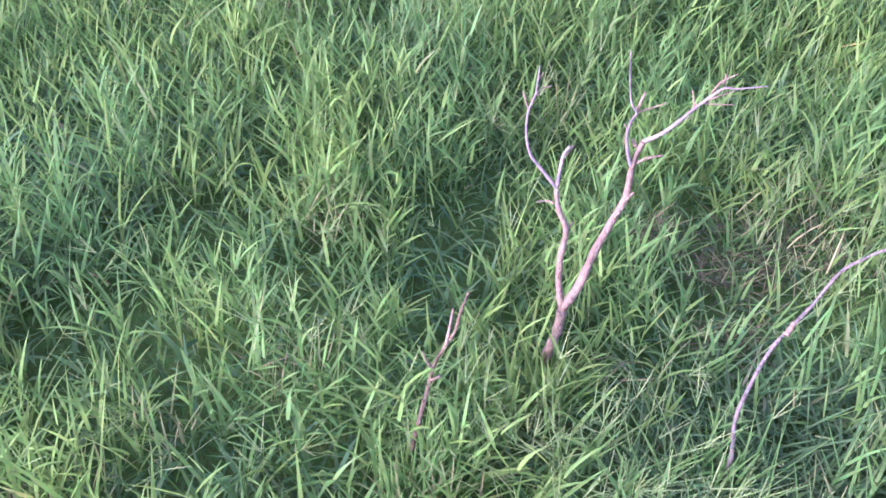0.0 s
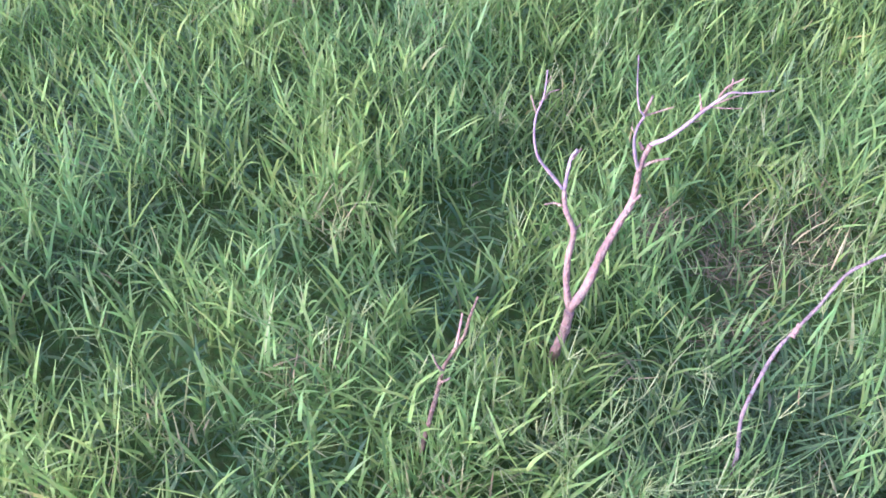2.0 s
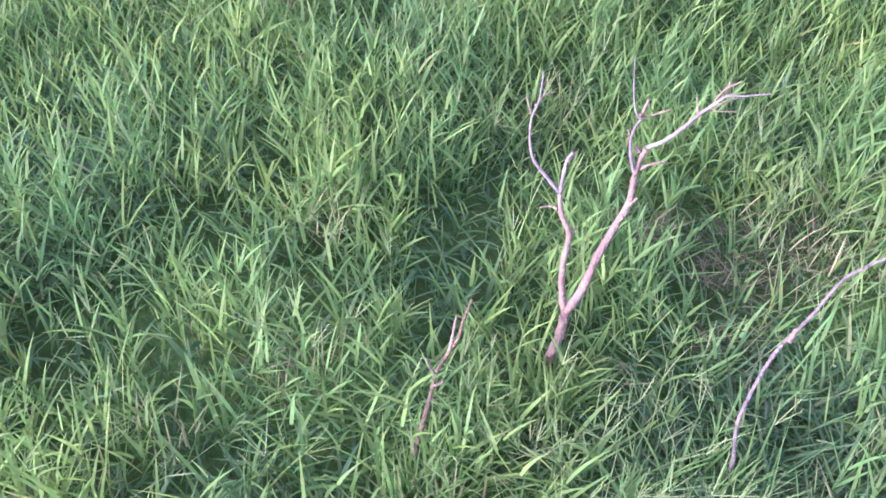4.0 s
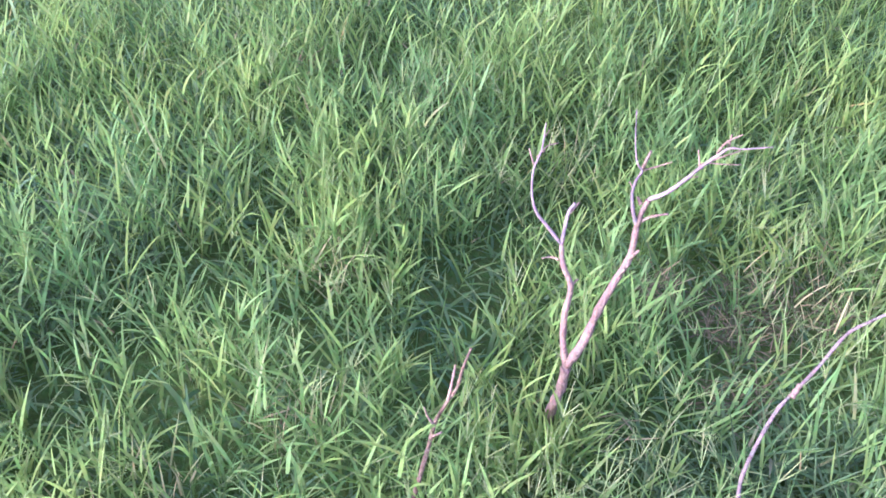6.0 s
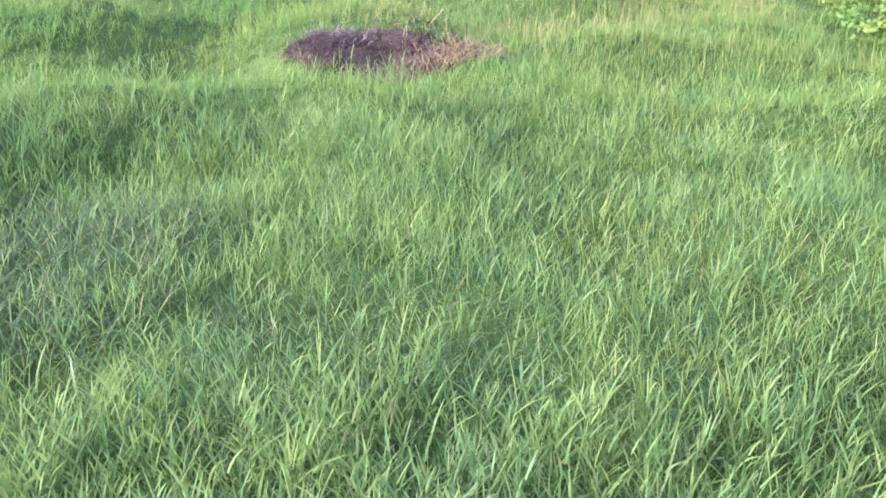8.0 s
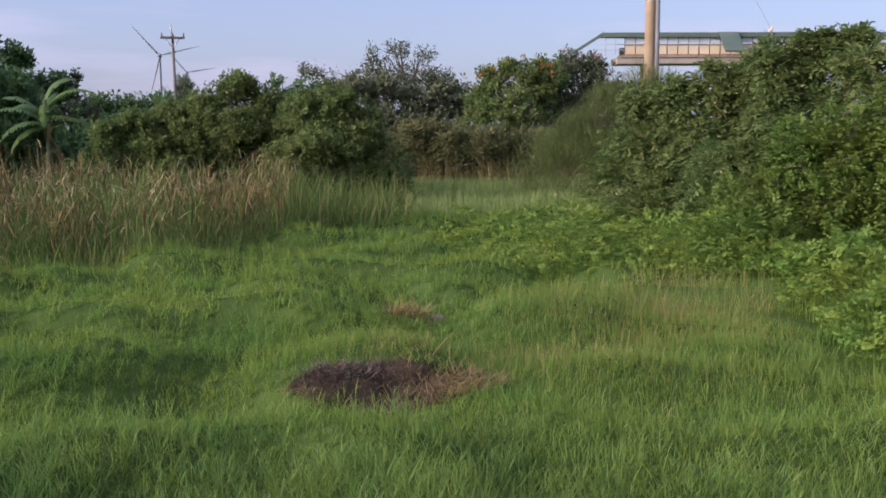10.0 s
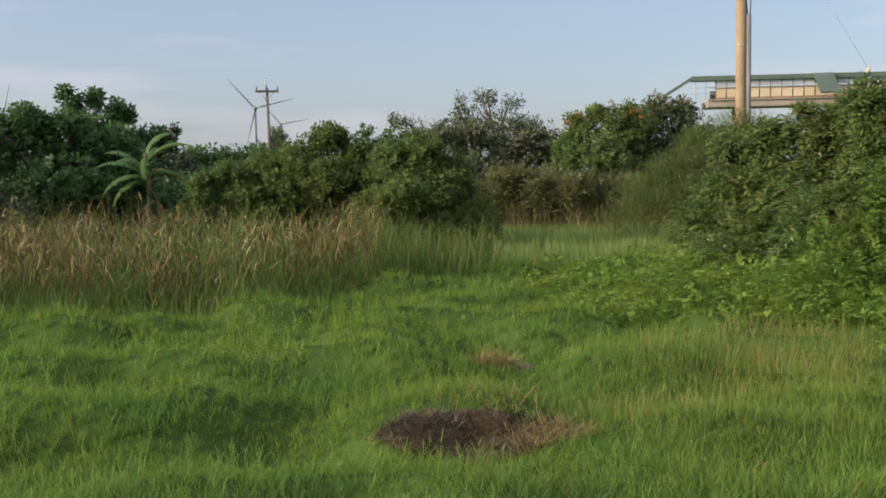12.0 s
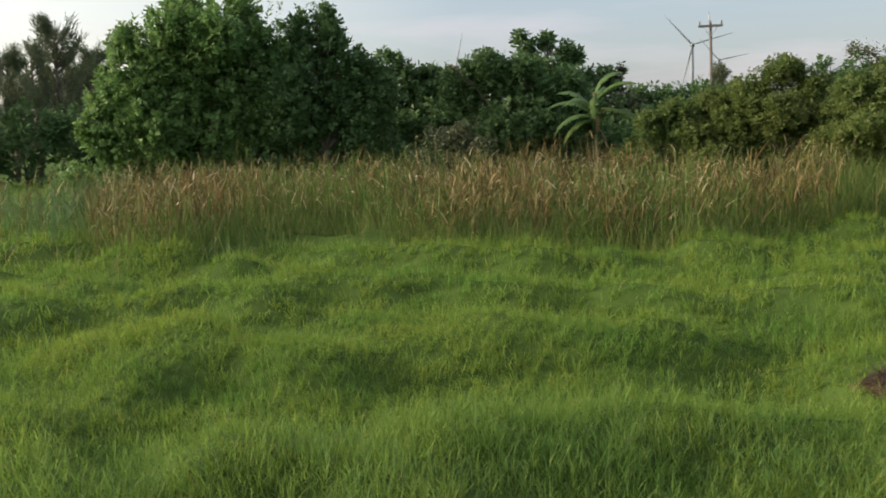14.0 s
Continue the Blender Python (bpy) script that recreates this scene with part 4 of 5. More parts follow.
reeds(69, [(-14.0, 19.5), (-8.0, 20.0), (-8.0, 21.5), (-14.0, 21.0)], 22, 1.0, REED_GREEN, "rank green growth between reeds and trees", 0.4)
reeds(62, [(0.2, 14.4), (1.8, 14.6), (2.4, 15.4), (1.6, 18.5), (0.2, 18.5)], 70, 0.85, REED_GREEN, "shorter green reeds at the end of the bed", 0.1)
reeds(63, [(-10.5, 9.6), (-7.1, 9.2), (-5.8, 9.8), (-6.6, 12.2), (-9.0, 10.6)], 9, 0.45, REED_GREEN, "thin green reeds straying into the meadow", 0.4)
reeds(66, [(-10.0, 9.8), (-7.2, 9.6), (-6.6, 10.4), (-7.2, 11.4)], 4, 0.6, REED, "dry broken reeds straying into the meadow", 0.6)
reeds(64, [(4.0, 25.0), (11.0, 23.5), (11.5, 25.0), (4.0, 26.5)], 26, 0.9, REED, "brownish reeds before the far bushes", 0.3)


# ---------------------------------------------------------------- leaves, shrubs and trees
def leaf_set(rng, centre, out, size, ratio=0.5, cup=0.25, normal=None):
    """Pointed, cupped leaves at the centres, along the ways out, their faces turned to the normals."""
    n = len(centre)
    d = out / (np.linalg.norm(out, axis=1)[:, None] + 1e-9)
    r = rng.normal(0, 1, (n, 3)) if normal is None else normal + rng.normal(0, 0.35, (n, 3))
    s = np.cross(d, r)
    s /= np.linalg.norm(s, axis=1)[:, None] + 1e-9
    up = np.cross(s, d)
    L = size[:, None]
    mid = centre + d * L * 0.5
    v = np.stack([centre, mid + s * L * ratio * 0.5 + up * L * cup * 0.4, centre + d * L + up * L * 0.05, mid - s * L * ratio * 0.5 + up * L * cup * 0.4], 1).reshape(-1, 3)
    b = (np.arange(n) * 4)[:, None]
    return v, [np.concatenate([b + np.array([0, 1, 2]), b + np.array([0, 2, 3])])]


def sprigs(rng, base, way, length, pairs, leaf, ratio, droop):
    """Leafy twigs out of the bases: pairs of leaves along an arching line and one at its tip."""
    n = len(base)
    made = []
    for k in range(pairs + 1):
        t = (k + 0.6) / (pairs + 0.6)
        p = base + way * (length * t)[:, None]
        p[:, 2] -= droop * length * t * t
        d = way.copy()
        d[:, 2] -= 2 * droop * t
        d /= np.linalg.norm(d, axis=1)[:, None] + 1e-9
        side = np.cross(d, np.array([0.02, 0.03, 1.0]))
        side /= np.linalg.norm(side, axis=1)[:, None] + 1e-9
        face = np.cross(side, d)
        for sgn in ((-1, 1) if k < pairs else (0,)):
            out = d * (0.6 if sgn else 1.0) + side * (0.85 * sgn) - np.array([0, 0, 0.25 * droop]) + rng.normal(0, 0.18, (n, 3))
            made.append(leaf_set(rng, p, out, leaf * (1.1 - 0.4 * t) * rng.uniform(0.75, 1.25, n), ratio, 0.2, face))
    return join(made)


def lobed_crown(rng, lobes, clumps, per, size, clump_r, ratio=0.5, inner=0.25, droop=0.0, sprig=0):
    """Leaves in clumps over the shells of several lobes (x, y, z, rx, ry, rz)."""
    lobes = np.array(lobes, dtype=float)
    area = (lobes[:, 3] * lobes[:, 5]) ** 0.9
    pick = rng.choice(len(lobes), clumps, p=area / area.sum())
    d = rng.normal(0, 1, (clumps, 3))
    d /= np.linalg.norm(d, axis=1)[:, None]
    rad = np.where(rng.random(clumps) < inner + 0.12, rng.uniform(0.3, 0.8, clumps), rng.uniform(0.82, 1.0, clumps))
    bump = 1 + 0.13 * np.sin(d[:, 0] * 5 + pick) * np.sin(d[:, 2] * 6 + pick * 2) + 0.09 * np.sin(d[:, 1] * 9 + pick)
    c = lobes[pick, :3] + d * lobes[pick, 3:] * (rad * bump)[:, None]
    keep = c[:, 2] > 0.05
    c, d, core = c[keep], d[keep], rad[keep] < 0.82
    if ratio < 0.1:                          # grassy growth: fountains of drooping blades
        cc, dd = np.repeat(c, per, 0), np.repeat(d, per, 0)
        n = len(cc)
        face = np.arctan2(dd[:, 0], dd[:, 1]) + rng.normal(0, 1.1, n)
        return blades_from(rng, cc + rng.normal(0, clump_r * 0.5, (n, 3)), size * rng.uniform(0.5, 1.3, n), np.full(n, size * ratio), rng.uniform(0.0, 0.7, n), rng.uniform(0.5, 2.2, n), face, 3, 0.7)
    if sprig:
        way = d * 0.8 + np.array([0, 0, 0.4]) + rng.normal(0, 0.4, d.shape)
        way /= np.linalg.norm(way, axis=1)[:, None]
        length = clump_r * rng.uniform(1.6, 3.2, len(c))
        base = c - way * (length * 0.55)[:, None]
        base[:, 2] = np.maximum(base[:, 2], 0.12)
        grow = np.where(core, 1.4, 1.0)
        return sprigs(rng, base, way, length * grow, sprig, size * grow, ratio, droop)
    # each clump is a spray of leaves round an axis that looks outwards and up
    axis = d * 0.75 + np.array([0, 0, 0.6 - 0.3 * droop]) + rng.normal(0, 0.22, d.shape)
    axis /= np.linalg.norm(axis, axis=1)[:, None]
    u = np.cross(axis, np.array([0.37, 0.21, 0.91]))
    u /= np.linalg.norm(u, axis=1)[:, None] + 1e-9
    w = np.cross(axis, u)
    scale = np.repeat(rng.uniform(0.7, 1.25, len(c)) * np.where(core, 1.45, 1.0), per)
    cc, aa, uu, ww = (np.repeat(q, per, 0) for q in (c, axis, u, w))
    n = len(cc)
    th, ph = rng.uniform(0, 6.283, n), np.abs(rng.normal(1.0, 0.32, n))
    o = aa * np.cos(ph)[:, None] + (uu * np.cos(th)[:, None] + ww * np.sin(th)[:, None]) * np.sin(ph)[:, None]
    o[:, 2] -= droop * 0.8
    pos = cc + aa * (clump_r * rng.uniform(-1.0, 0.5, n))[:, None] + o * (clump_r * 0.4 * rng.random(n))[:, None]
    pos[:, 2] = np.maximum(pos[:, 2], 0.03)
    return leaf_set(rng, pos, o, size * scale * rng.uniform(0.7, 1.25, n), ratio, 0.22, aa)


def limbs_to(rng, lobes, base_r, spread=0.15):
    """A trunk, forking low, with a limb bending into each lobe and twigs out of it."""
    top = np.mean([l[:3] for l in lobes], axis=0)
    fork = np.array([0, 0, max(0.25, top[2] * 0.35)])
    trunk = tube(smooth_line([(0, 0, -0.1), (0.03, 0.02, fork[2] * 0.5), fork], 4), np.linspace(base_r * 1.25, base_r * 0.8, 9), 9)
    made = []
    for l in lobes:
        tip = np.array(l[:3]) + np.array([0, 0, l[5] * 0.55])
        m = (fork + tip) / 2 + rng.normal(0, spread, 3)
        p = smooth_line([fork, m, tip], 5)
        limb, twigs = tube(p, np.linspace(base_r * 0.6, base_r * 0.14, len(p)), 6), []
        for _ in range(5):
            d = rng.normal(0, 1, 3)
            d[2] = abs(d[2]) * 0.7
            d /= np.linalg.norm(d)
            e = np.array(l[:3]) + d * np.array(l[3:]) * 0.98
            k = p[rng.integers(3, len(p))]
            q = smooth_line([k, (k + e) / 2 + rng.normal(0, spread * 0.7, 3), e], 3)
            twigs.append(tube(q, np.linspace(base_r * 0.22, base_r * 0.05, len(q)), 5))
        made.append((limb, twigs))
    return trunk, made


def shrub(name, azimuth, dist, masses, clumps, per, size, clump_r, mat, label, category, seed, base_r=0.08, ratio=0.5, inner=0.25, flowers=0, droop=0.0, group="", sprig=0):
    """A bush or tree. Its masses are given by the bearing and height angle of their middles from the standpoint, and their half widths and heights in degrees."""
    rng = np.random.default_rng(seed)
    foot = polar(azimuth, dist)
    ob = thing(name, (foot[0], foot[1], float(height(foot[0], foot[1]))), label, category, group, -azimuth)
    k = dist * math.tan(radians(1))
    lobes = []
    for i, (a, e, ra, re) in enumerate(masses):
        lobes.append((k * (a - azimuth), rng.uniform(-0.25, 0.25) * k * ra, max(1.6 + k * e, 0.25), k * ra * 1.0, k * ra * 0.9, k * re * 1.06))
    trunk, limbs = limbs_to(rng, lobes, base_r)
    # smaller lumps over the main masses, and low growth round the foot
    for l in list(lobes):
        for _ in range(4):
            d = rng.normal(0, 1, 3)
            d[1] = -abs(d[1])
            d /= np.linalg.norm(d)
            g = rng.uniform(0.28, 0.5)
            c = np.array(l[:3]) + d * np.array(l[3:]) * 0.82
            lobes.append((*c, l[3] * g, l[4] * g, l[5] * g))
    x0, x1 = min(l[0] - l[3] * 0.8 for l in lobes), max(l[0] + l[3] * 0.8 for l in lobes)
    low = min(l[2] - l[5] for l in lobes)
    for x in np.linspace(x0, x1, max(3, int((x1 - x0) / 0.9))):
        lobes.append((x, rng.uniform(-0.3, 0.3), 0.45, 0.6, 0.6, max(0.55, low * 0.8 + 0.3) * rng.uniform(0.7, 1.2)))
    part("trunk", mesh_of("trunk", trunk[0], trunk[1], BARK, True), BARK, ob)
    for limb, twigs in limbs:
        bough = part("limb", mesh_of("limb", limb[0], limb[1], BARK, True), BARK, ob)
        for v, f in twigs:
            part("twig", mesh_of("twig", v, f, BARK, True), BARK, bough)
    v, f = lobed_crown(rng, lobes, clumps, per, size, clump_r, ratio, inner, droop, sprig)
    crown = part("crown", mesh_of("crown", v, f, mat), mat, ob)
    for _ in range(flowers):
        l = lobes[rng.integers(0, 3)]
        d = np.array([rng.normal(0, 0.6), -abs(rng.normal(0, 0.6)), rng.uniform(0.1, 1.0)])
        c = np.array(l[:3]) + d / np.linalg.norm(d) * np.array(l[3:]) * 1.08
        v, f = leaf_set(rng, np.repeat(c[None], 9, 0) + rng.normal(0, 0.04, (9, 3)), rng.normal(0, 1, (9, 3)), np.full(9, 0.05), 0.75, 0.3)
        part("blossom", mesh_of("blossom", v, f, PETAL), PETAL, crown, "small red blossom")
    return ob


def top_z(el, dist):
    return 1.6 + dist * math.tan(radians(el))


# trees behind the reeds
shrub("tree", -33.2, 26, [(-32.8, 4.6, 3.2, 3.0), (-36.2, 3.6, 2.6, 2.6), (-38.2, 1.4, 1.8, 2.3), (-30.3, 3.3, 2.4, 3.2), (-36.2, 0.2, 2.4, 2.2), (-33.2, 0.2, 2.4, 2.2), (-30.4, 0.2, 2.2, 2.2), (-37.4, 4.6, 1.1, 1.2), (-34.4, 6.6, 1.0, 0.9), (-31.4, 6.6, 1.1, 0.9), (-39.2, 0.2, 1.0, 1.6), (-32.6, 3.0, 2.2, 2.2), (-35.2, 2.6, 2.0, 2.2), (-34.0, 4.4, 1.8, 1.8)],
      5200, 15, 0.112, 0.17, LEAF_MID, "tall dense round-crowned green tree behind the reeds", "tree", 71, 0.2, 0.62)
shrub("tree", -27.0, 25.5, [(-27.4, 4.7, 1.4, 1.9), (-26.2, 3.6, 1.2, 2.0), (-25.2, 1.2, 1.7, 2.2), (-28.6, 1.4, 2.0, 2.8), (-26.6, 6.0, 0.45, 0.8), (-24.8, 3.3, 0.7, 0.9), (-23.9, 1.8, 1.1, 1.8)],
      2300, 15, 0.112, 0.17, LEAF_DARK, "dark green tree crowded against its larger neighbour", "tree", 72, 0.15, 0.6)
shrub("tree", -22.4, 29, [(-23.2, 3.3, 1.0, 0.8), (-21.9, 2.7, 0.9, 0.8), (-22.8, 0.9, 1.8, 2.0), (-21.0, 0.6, 1.4, 2.0), (-24.4, 1.4, 1.1, 1.5), (-20.2, 1.9, 1.2, 1.4)],
      1000, 14, 0.12, 0.17, LEAF_DARK, "loose-crowned dark tree with open twigs at the top", "tree", 73, 0.12, 0.6, 0.25)
shrub("tree", -16.2, 25, [(-17.6, 2.6, 1.5, 1.4), (-19.2, 2.0, 1.1, 1.4), (-15.4, 2.2, 1.4, 1.6), (-13.2, 1.5, 1.5, 1.3), (-16.0, 0.2, 3.1, 1.6), (-12.8, 0.0, 1.7, 1.3)],
      2300, 15, 0.108, 0.16, LEAF_DARK, "leafy green tree behind the reed bed", "tree", 74, 0.14, 0.58)
shrub("tree", -14.0, 30, [(-15.3, 4.3, 0.7, 0.6), (-14.2, 4.5, 0.3, 0.45), (-12.8, 3.6, 0.7, 0.6), (-14.3, 2.8, 1.7, 1.4), (-11.2, 2.0, 1.0, 0.9), (-13.5, 1.0, 2.4, 1.4)],
      1200, 14, 0.13, 0.18, LEAF_DARK, "dark narrow-topped tree standing behind lighter foliage", "tree", 75, 0.15)
shrub("tree", -9.9, 30, [(-10.1, 2.3, 0.4, 0.6), (-10.4, 1.1, 1.0, 1.0), (-9.4, 0.4, 1.0, 1.0)], 620, 10, 0.10, 0.16, LEAF_OLIVE, "small dark tree at the end of the row", "tree", 76, 0.1)


def casuarina(azimuth, dist, tall, seed, label):
    """A feathery tree: a straight trunk with rising boughs of fine drooping needles."""
    rng = np.random.default_rng(seed)
    foot = polar(azimuth, dist)
    ob = thing("casuarina", (foot[0], foot[1], 0.0), label, "tree", "feathery trees", -azimuth)
    p = smooth_line([(0, 0, -0.1), (0.08, 0, tall * 0.4), (-0.05, 0, tall * 0.75), (0.05, 0, tall)], 5)
    v, f = tube(p, np.linspace(0.13, 0.015, len(p)), 8)
    part("trunk", mesh_of("trunk", v, f, BARK, True), BARK, ob)
    boughs, cs, ds = [], [], []
    for _ in range(64):
        z = tall * rng.uniform(0.12, 0.93)
        a = rng.uniform(0, 6.283)
        ln = (0.24 * tall * (1.05 - z / tall) + 0.25) * rng.uniform(0.6, 1.3)
        e = np.array([math.cos(a) * ln, math.sin(a) * ln, z + ln * rng.uniform(0.7, 1.5)])
        q = smooth_line([(0, 0, z), (e[0] * 0.5, e[1] * 0.5, z + (e[2] - z) * 0.35), e], 4)
        boughs.append(tube(q, np.linspace(0.03, 0.006, len(q)), 5))
        k = rng.uniform(0.25, 1.05, 130)
        c = np.array([np.interp(k, np.linspace(0, 1, len(q)), q[:, i]) for i in range(3)]).T + rng.normal(0, 0.07, (130, 3))
        cs.append(c)
        ds.append(rng.normal(0, 0.6, (130, 3)) + (e - q[0]) / ln * 0.8 + np.array([0, 0, 0.25]))
    v, f = join(boughs)
    part("branching", mesh_of("branching", v, f, BARK, True), BARK, ob)
    c, d = np.concatenate(cs), np.concatenate(ds)
    v, f = leaf_set(rng, c, d, rng.uniform(0.16, 0.40, len(c)), 0.075, 0.1)
    part("crown", mesh_of("crown", v, f, NEEDLE), NEEDLE, ob)
    return ob


casuarina(-41.0, 38, top_z(6.2, 38), 81, "feathery grey-green casuarina tree behind the meadow")
casuarina(-43.4, 39, top_z(4.4, 39), 82, "lower feathery grey-green casuarina tree")
casuarina(-39.0, 40, top_z(4.7, 40), 83, "lower feathery grey-green casuarina tree")
casuarina(-4.55, 62, top_z(2.75, 62), 85, "small dark conifer-like tree beside the utility pole")
casuarina(-46.5, 36, top_z(4.0, 36), 84, "lower feathery grey-green casuarina tree")
casuarina(-42.2, 42, top_z(4.9, 42), 86, "lower feathery grey-green casuarina tree")
casuarina(-40.1, 43, top_z(3.9, 43), 87, "lower feathery grey-green casuarina tree")
shrub("undergrowth", -43.0, 35, [(-46.0, -0.3, 2.2, 1.5), (-43.0, 0.0, 2.2, 1.6), (-40.4, 0.2, 1.8, 1.6)], 700, 14, 0.15, 0.26, LEAF_DARK, "dark undergrowth at the feathery trees' feet", "undergrowth", 88, 0.06)


BANANA = leafy("banana_leaf", [(0.0, (0.075, 0.135, 0.04)), (0.6, (0.105, 0.175, 0.05)), (1.0, (0.14, 0.205, 0.058))], (0.85, 1.0, 0.9), (1.1, 1.0, 0.8), 2.0, 0.7, 0.3, 0.5)
BANANA_YELLOW = leafy("yellowing_banana_leaf", [(0.0, (0.17, 0.20, 0.055)), (1.0, (0.27, 0.29, 0.085))], (0.85, 1.0, 0.9), (1.1, 1.0, 0.9), 2.0, 0.7, 0.4, 0.5)
BANANA_DRY = leafy("withered_banana_leaf", [(0.0, (0.16, 0.12, 0.06)), (1.0, (0.30, 0.22, 0.11))], (0.85, 1.0, 0.9), (1.1, 1.0, 0.9), 2.0, 0.8, 0.2, 0.5)


def banana(azimuth, dist, tall, seed, turned=0.0):
    """A banana plant: a thick stem with long arching split leaves."""
    rng = np.random.default_rng(seed)
    foot = polar(azimuth, dist)
    ob = thing("banana_plant", (foot[0], foot[1], 0.0), "banana plant with long arching yellow-green leaves", "plant", "", -azimuth)
    v, f = tube(smooth_line([(0, 0, -0.1), (0.05, 0, tall * 0.3), (0.0, 0, tall * 0.62)], 4), np.linspace(0.08, 0.045, 9), 9)
    part("stem", mesh_of("stem", v, f, LEAF_OLIVE, True), LEAF_OLIVE, ob)
    for a, rise, ln, mat in [(2.6, 1.35, 1.5, LEAF_DARK), (3.0, 1.05, 1.4, LEAF_DARK), (0.4, 1.45, 1.1, LEAF_DARK), (-0.5, 1.2, 1.45, BANANA), (-1.5, 1.3, 1.2, LEAF_DARK), (-2.3, 0.95, 1.3, LEAF_DARK), (1.2, 1.2, 1.3, LEAF_DARK),
                             (0.1, 0.75, 1.5, BANANA), (-0.3, 0.5, 1.5, BANANA), (-0.1, 0.25, 1.5, BANANA_YELLOW), (-0.5, -0.6, 1.2, BANANA_DRY), (-1.2, -0.8, 1.1, BANANA_DRY), (3.4, 0.4, 1.3, LEAF_DARK), (-2.7, 0.2, 1.2, BANANA), (-1.6, 0.3, 1.2, BANANA)]:
        seg, rows, ln = 34, [], ln * 0.95
        p, ang = np.array([0.0, 0.0, tall * (0.40 + 0.22 * rng.random())]), rise
        a += turned
        way = np.array([math.cos(a), math.sin(a), 0])
        side = np.array([-math.sin(a), math.cos(a), 0])
        for s in range(seg + 1):
            t = s / seg
            w = (0.07 if mat is BANANA_DRY else 0.14) * math.sin(math.pi * min(1, 0.06 + 0.97 * t)) ** 0.6 * (1 - rng.uniform(0.3, 0.85) * (s % 2)) if s < seg else 0.01
            drop = np.array([0, 0, -0.8 * w])
            rows += [p + side * w + drop, p, p - side * w + drop]
            p = p + (way * math.cos(ang) + np.array([0, 0, math.sin(ang)])) * ln / seg
            ang -= (0.12 + 0.05 * rng.random()) * 12 / seg
        k = np.arange(seg)[:, None] * 3
        q = np.concatenate([k + np.array([0, 1, 4, 3]), k + np.array([1, 2, 5, 4])])
        part("leaf", mesh_of("leaf", np.array(rows), [q], mat), mat, ob)
    return ob


banana(-11.6, 23.6, 3.6, 91)

# rounded bushes behind the reeds
shrub("bush", -1.6, 22, [(-1.5, 2.1, 1.2, 1.0), (-3.2, 1.2, 1.1, 1.0), (0.1, 1.4, 1.0, 0.9), (-1.5, 0.0, 2.4, 1.3), (0.9, -0.5, 1.8, 1.2), (-3.6, -0.6, 1.6, 1.1)], 4400, 12, 0.07, 0.12, LEAF_BUSH, "rounded olive-green bush behind the reeds", "bush", 101, 0.07, 0.5, group="bushes behind the reeds")
shrub("bush", 3.8, 20, [(3.8, 1.4, 1.2, 1.0), (5.6, 0.3, 1.1, 1.1), (2.0, 0.9, 1.2, 1.0), (3.8, -0.9, 2.7, 1.1), (3.6, 0.3, 1.6, 1.2), (5.9, -0.8, 1.1, 1.0)], 4200, 12, 0.07, 0.12, LEAF_BUSH, "rounded olive-green bush with paler leaf tips", "bush", 102, 0.07, 0.5, group="bushes behind the reeds")
shrub("bush", -6.2, 22.5, [(-5.2, 0.5, 1.1, 0.7), (-7.0, 0.0, 1.1, 0.7), (-8.4, -0.5, 1.0, 0.7), (-4.4, 0.2, 1.3, 0.9), (-6.2, -1.2, 2.2, 0.9)], 2700, 12, 0.07, 0.12, LEAF_BUSH, "low spreading olive-green bush behind the reeds", "bush", 103, 0.06, 0.5, group="bushes behind the reeds")
shrub("bush", 1.2, 27, [(1.0, 2.0, 0.9, 0.8), (2.2, 1.8, 1.0, 0.9), (0.8, 0.6, 1.4, 1.2)], 560, 13, 0.10, 0.15, LEAF_DARK, "darker bush showing behind the rounded bushes", "bush", 104, 0.07)

# the thin-crowned tree, the flowering ones and the growth at their feet
shrub("tree", 7.2, 34, [(6.2, 3.9, 0.55, 0.6), (7.6, 4.4, 0.7, 0.5), (9.0, 4.0, 0.7, 0.45), (2.6, 3.1, 0.8, 0.4), (7.6, 3.0, 1.9, 0.8), (10.0, 2.5, 0.7, 0.9), (4.3, 2.7, 0.9, 0.5), (8.0, 2.0, 2.4, 1.2)],
      2600, 8, 0.075, 0.28, LEAF_OLIVE, "thin-crowned olive tree with bare twigs showing", "tree", 105, 0.11, 0.5, 0.15)
shrub("bush", 7.0, 33, [(6.0, 1.6, 3.2, 1.1), (9.3, 1.2, 1.6, 1.2), (11.0, 1.5, 1.0, 1.1), (3.5, 1.4, 1.4, 1.0), (7.5, -0.2, 3.4, 1.1), (11.8, 1.2, 1.3, 1.3), (10.2, 1.7, 1.0, 1.0), (5.6, 2.2, 1.4, 0.9)], 1150, 13, 0.13, 0.22, LEAF_OLIVE, "broad dull olive bush under the thin-crowned tree", "bush", 110, 0.08)
shrub("flowering_tree", 14.4, 29, [(13.0, 2.4, 1.0, 0.9), (14.6, 2.9, 1.1, 0.8), (16.2, 2.7, 1.0, 0.9), (14.5, 1.0, 2.3, 1.2), (12.3, 0.8, 1.0, 1.1)], 2300, 13, 0.085, 0.14, LEAF_THICKET, "dark green tree dotted with red blossom", "tree", 106, 0.1, 0.5, 0.25, 11)
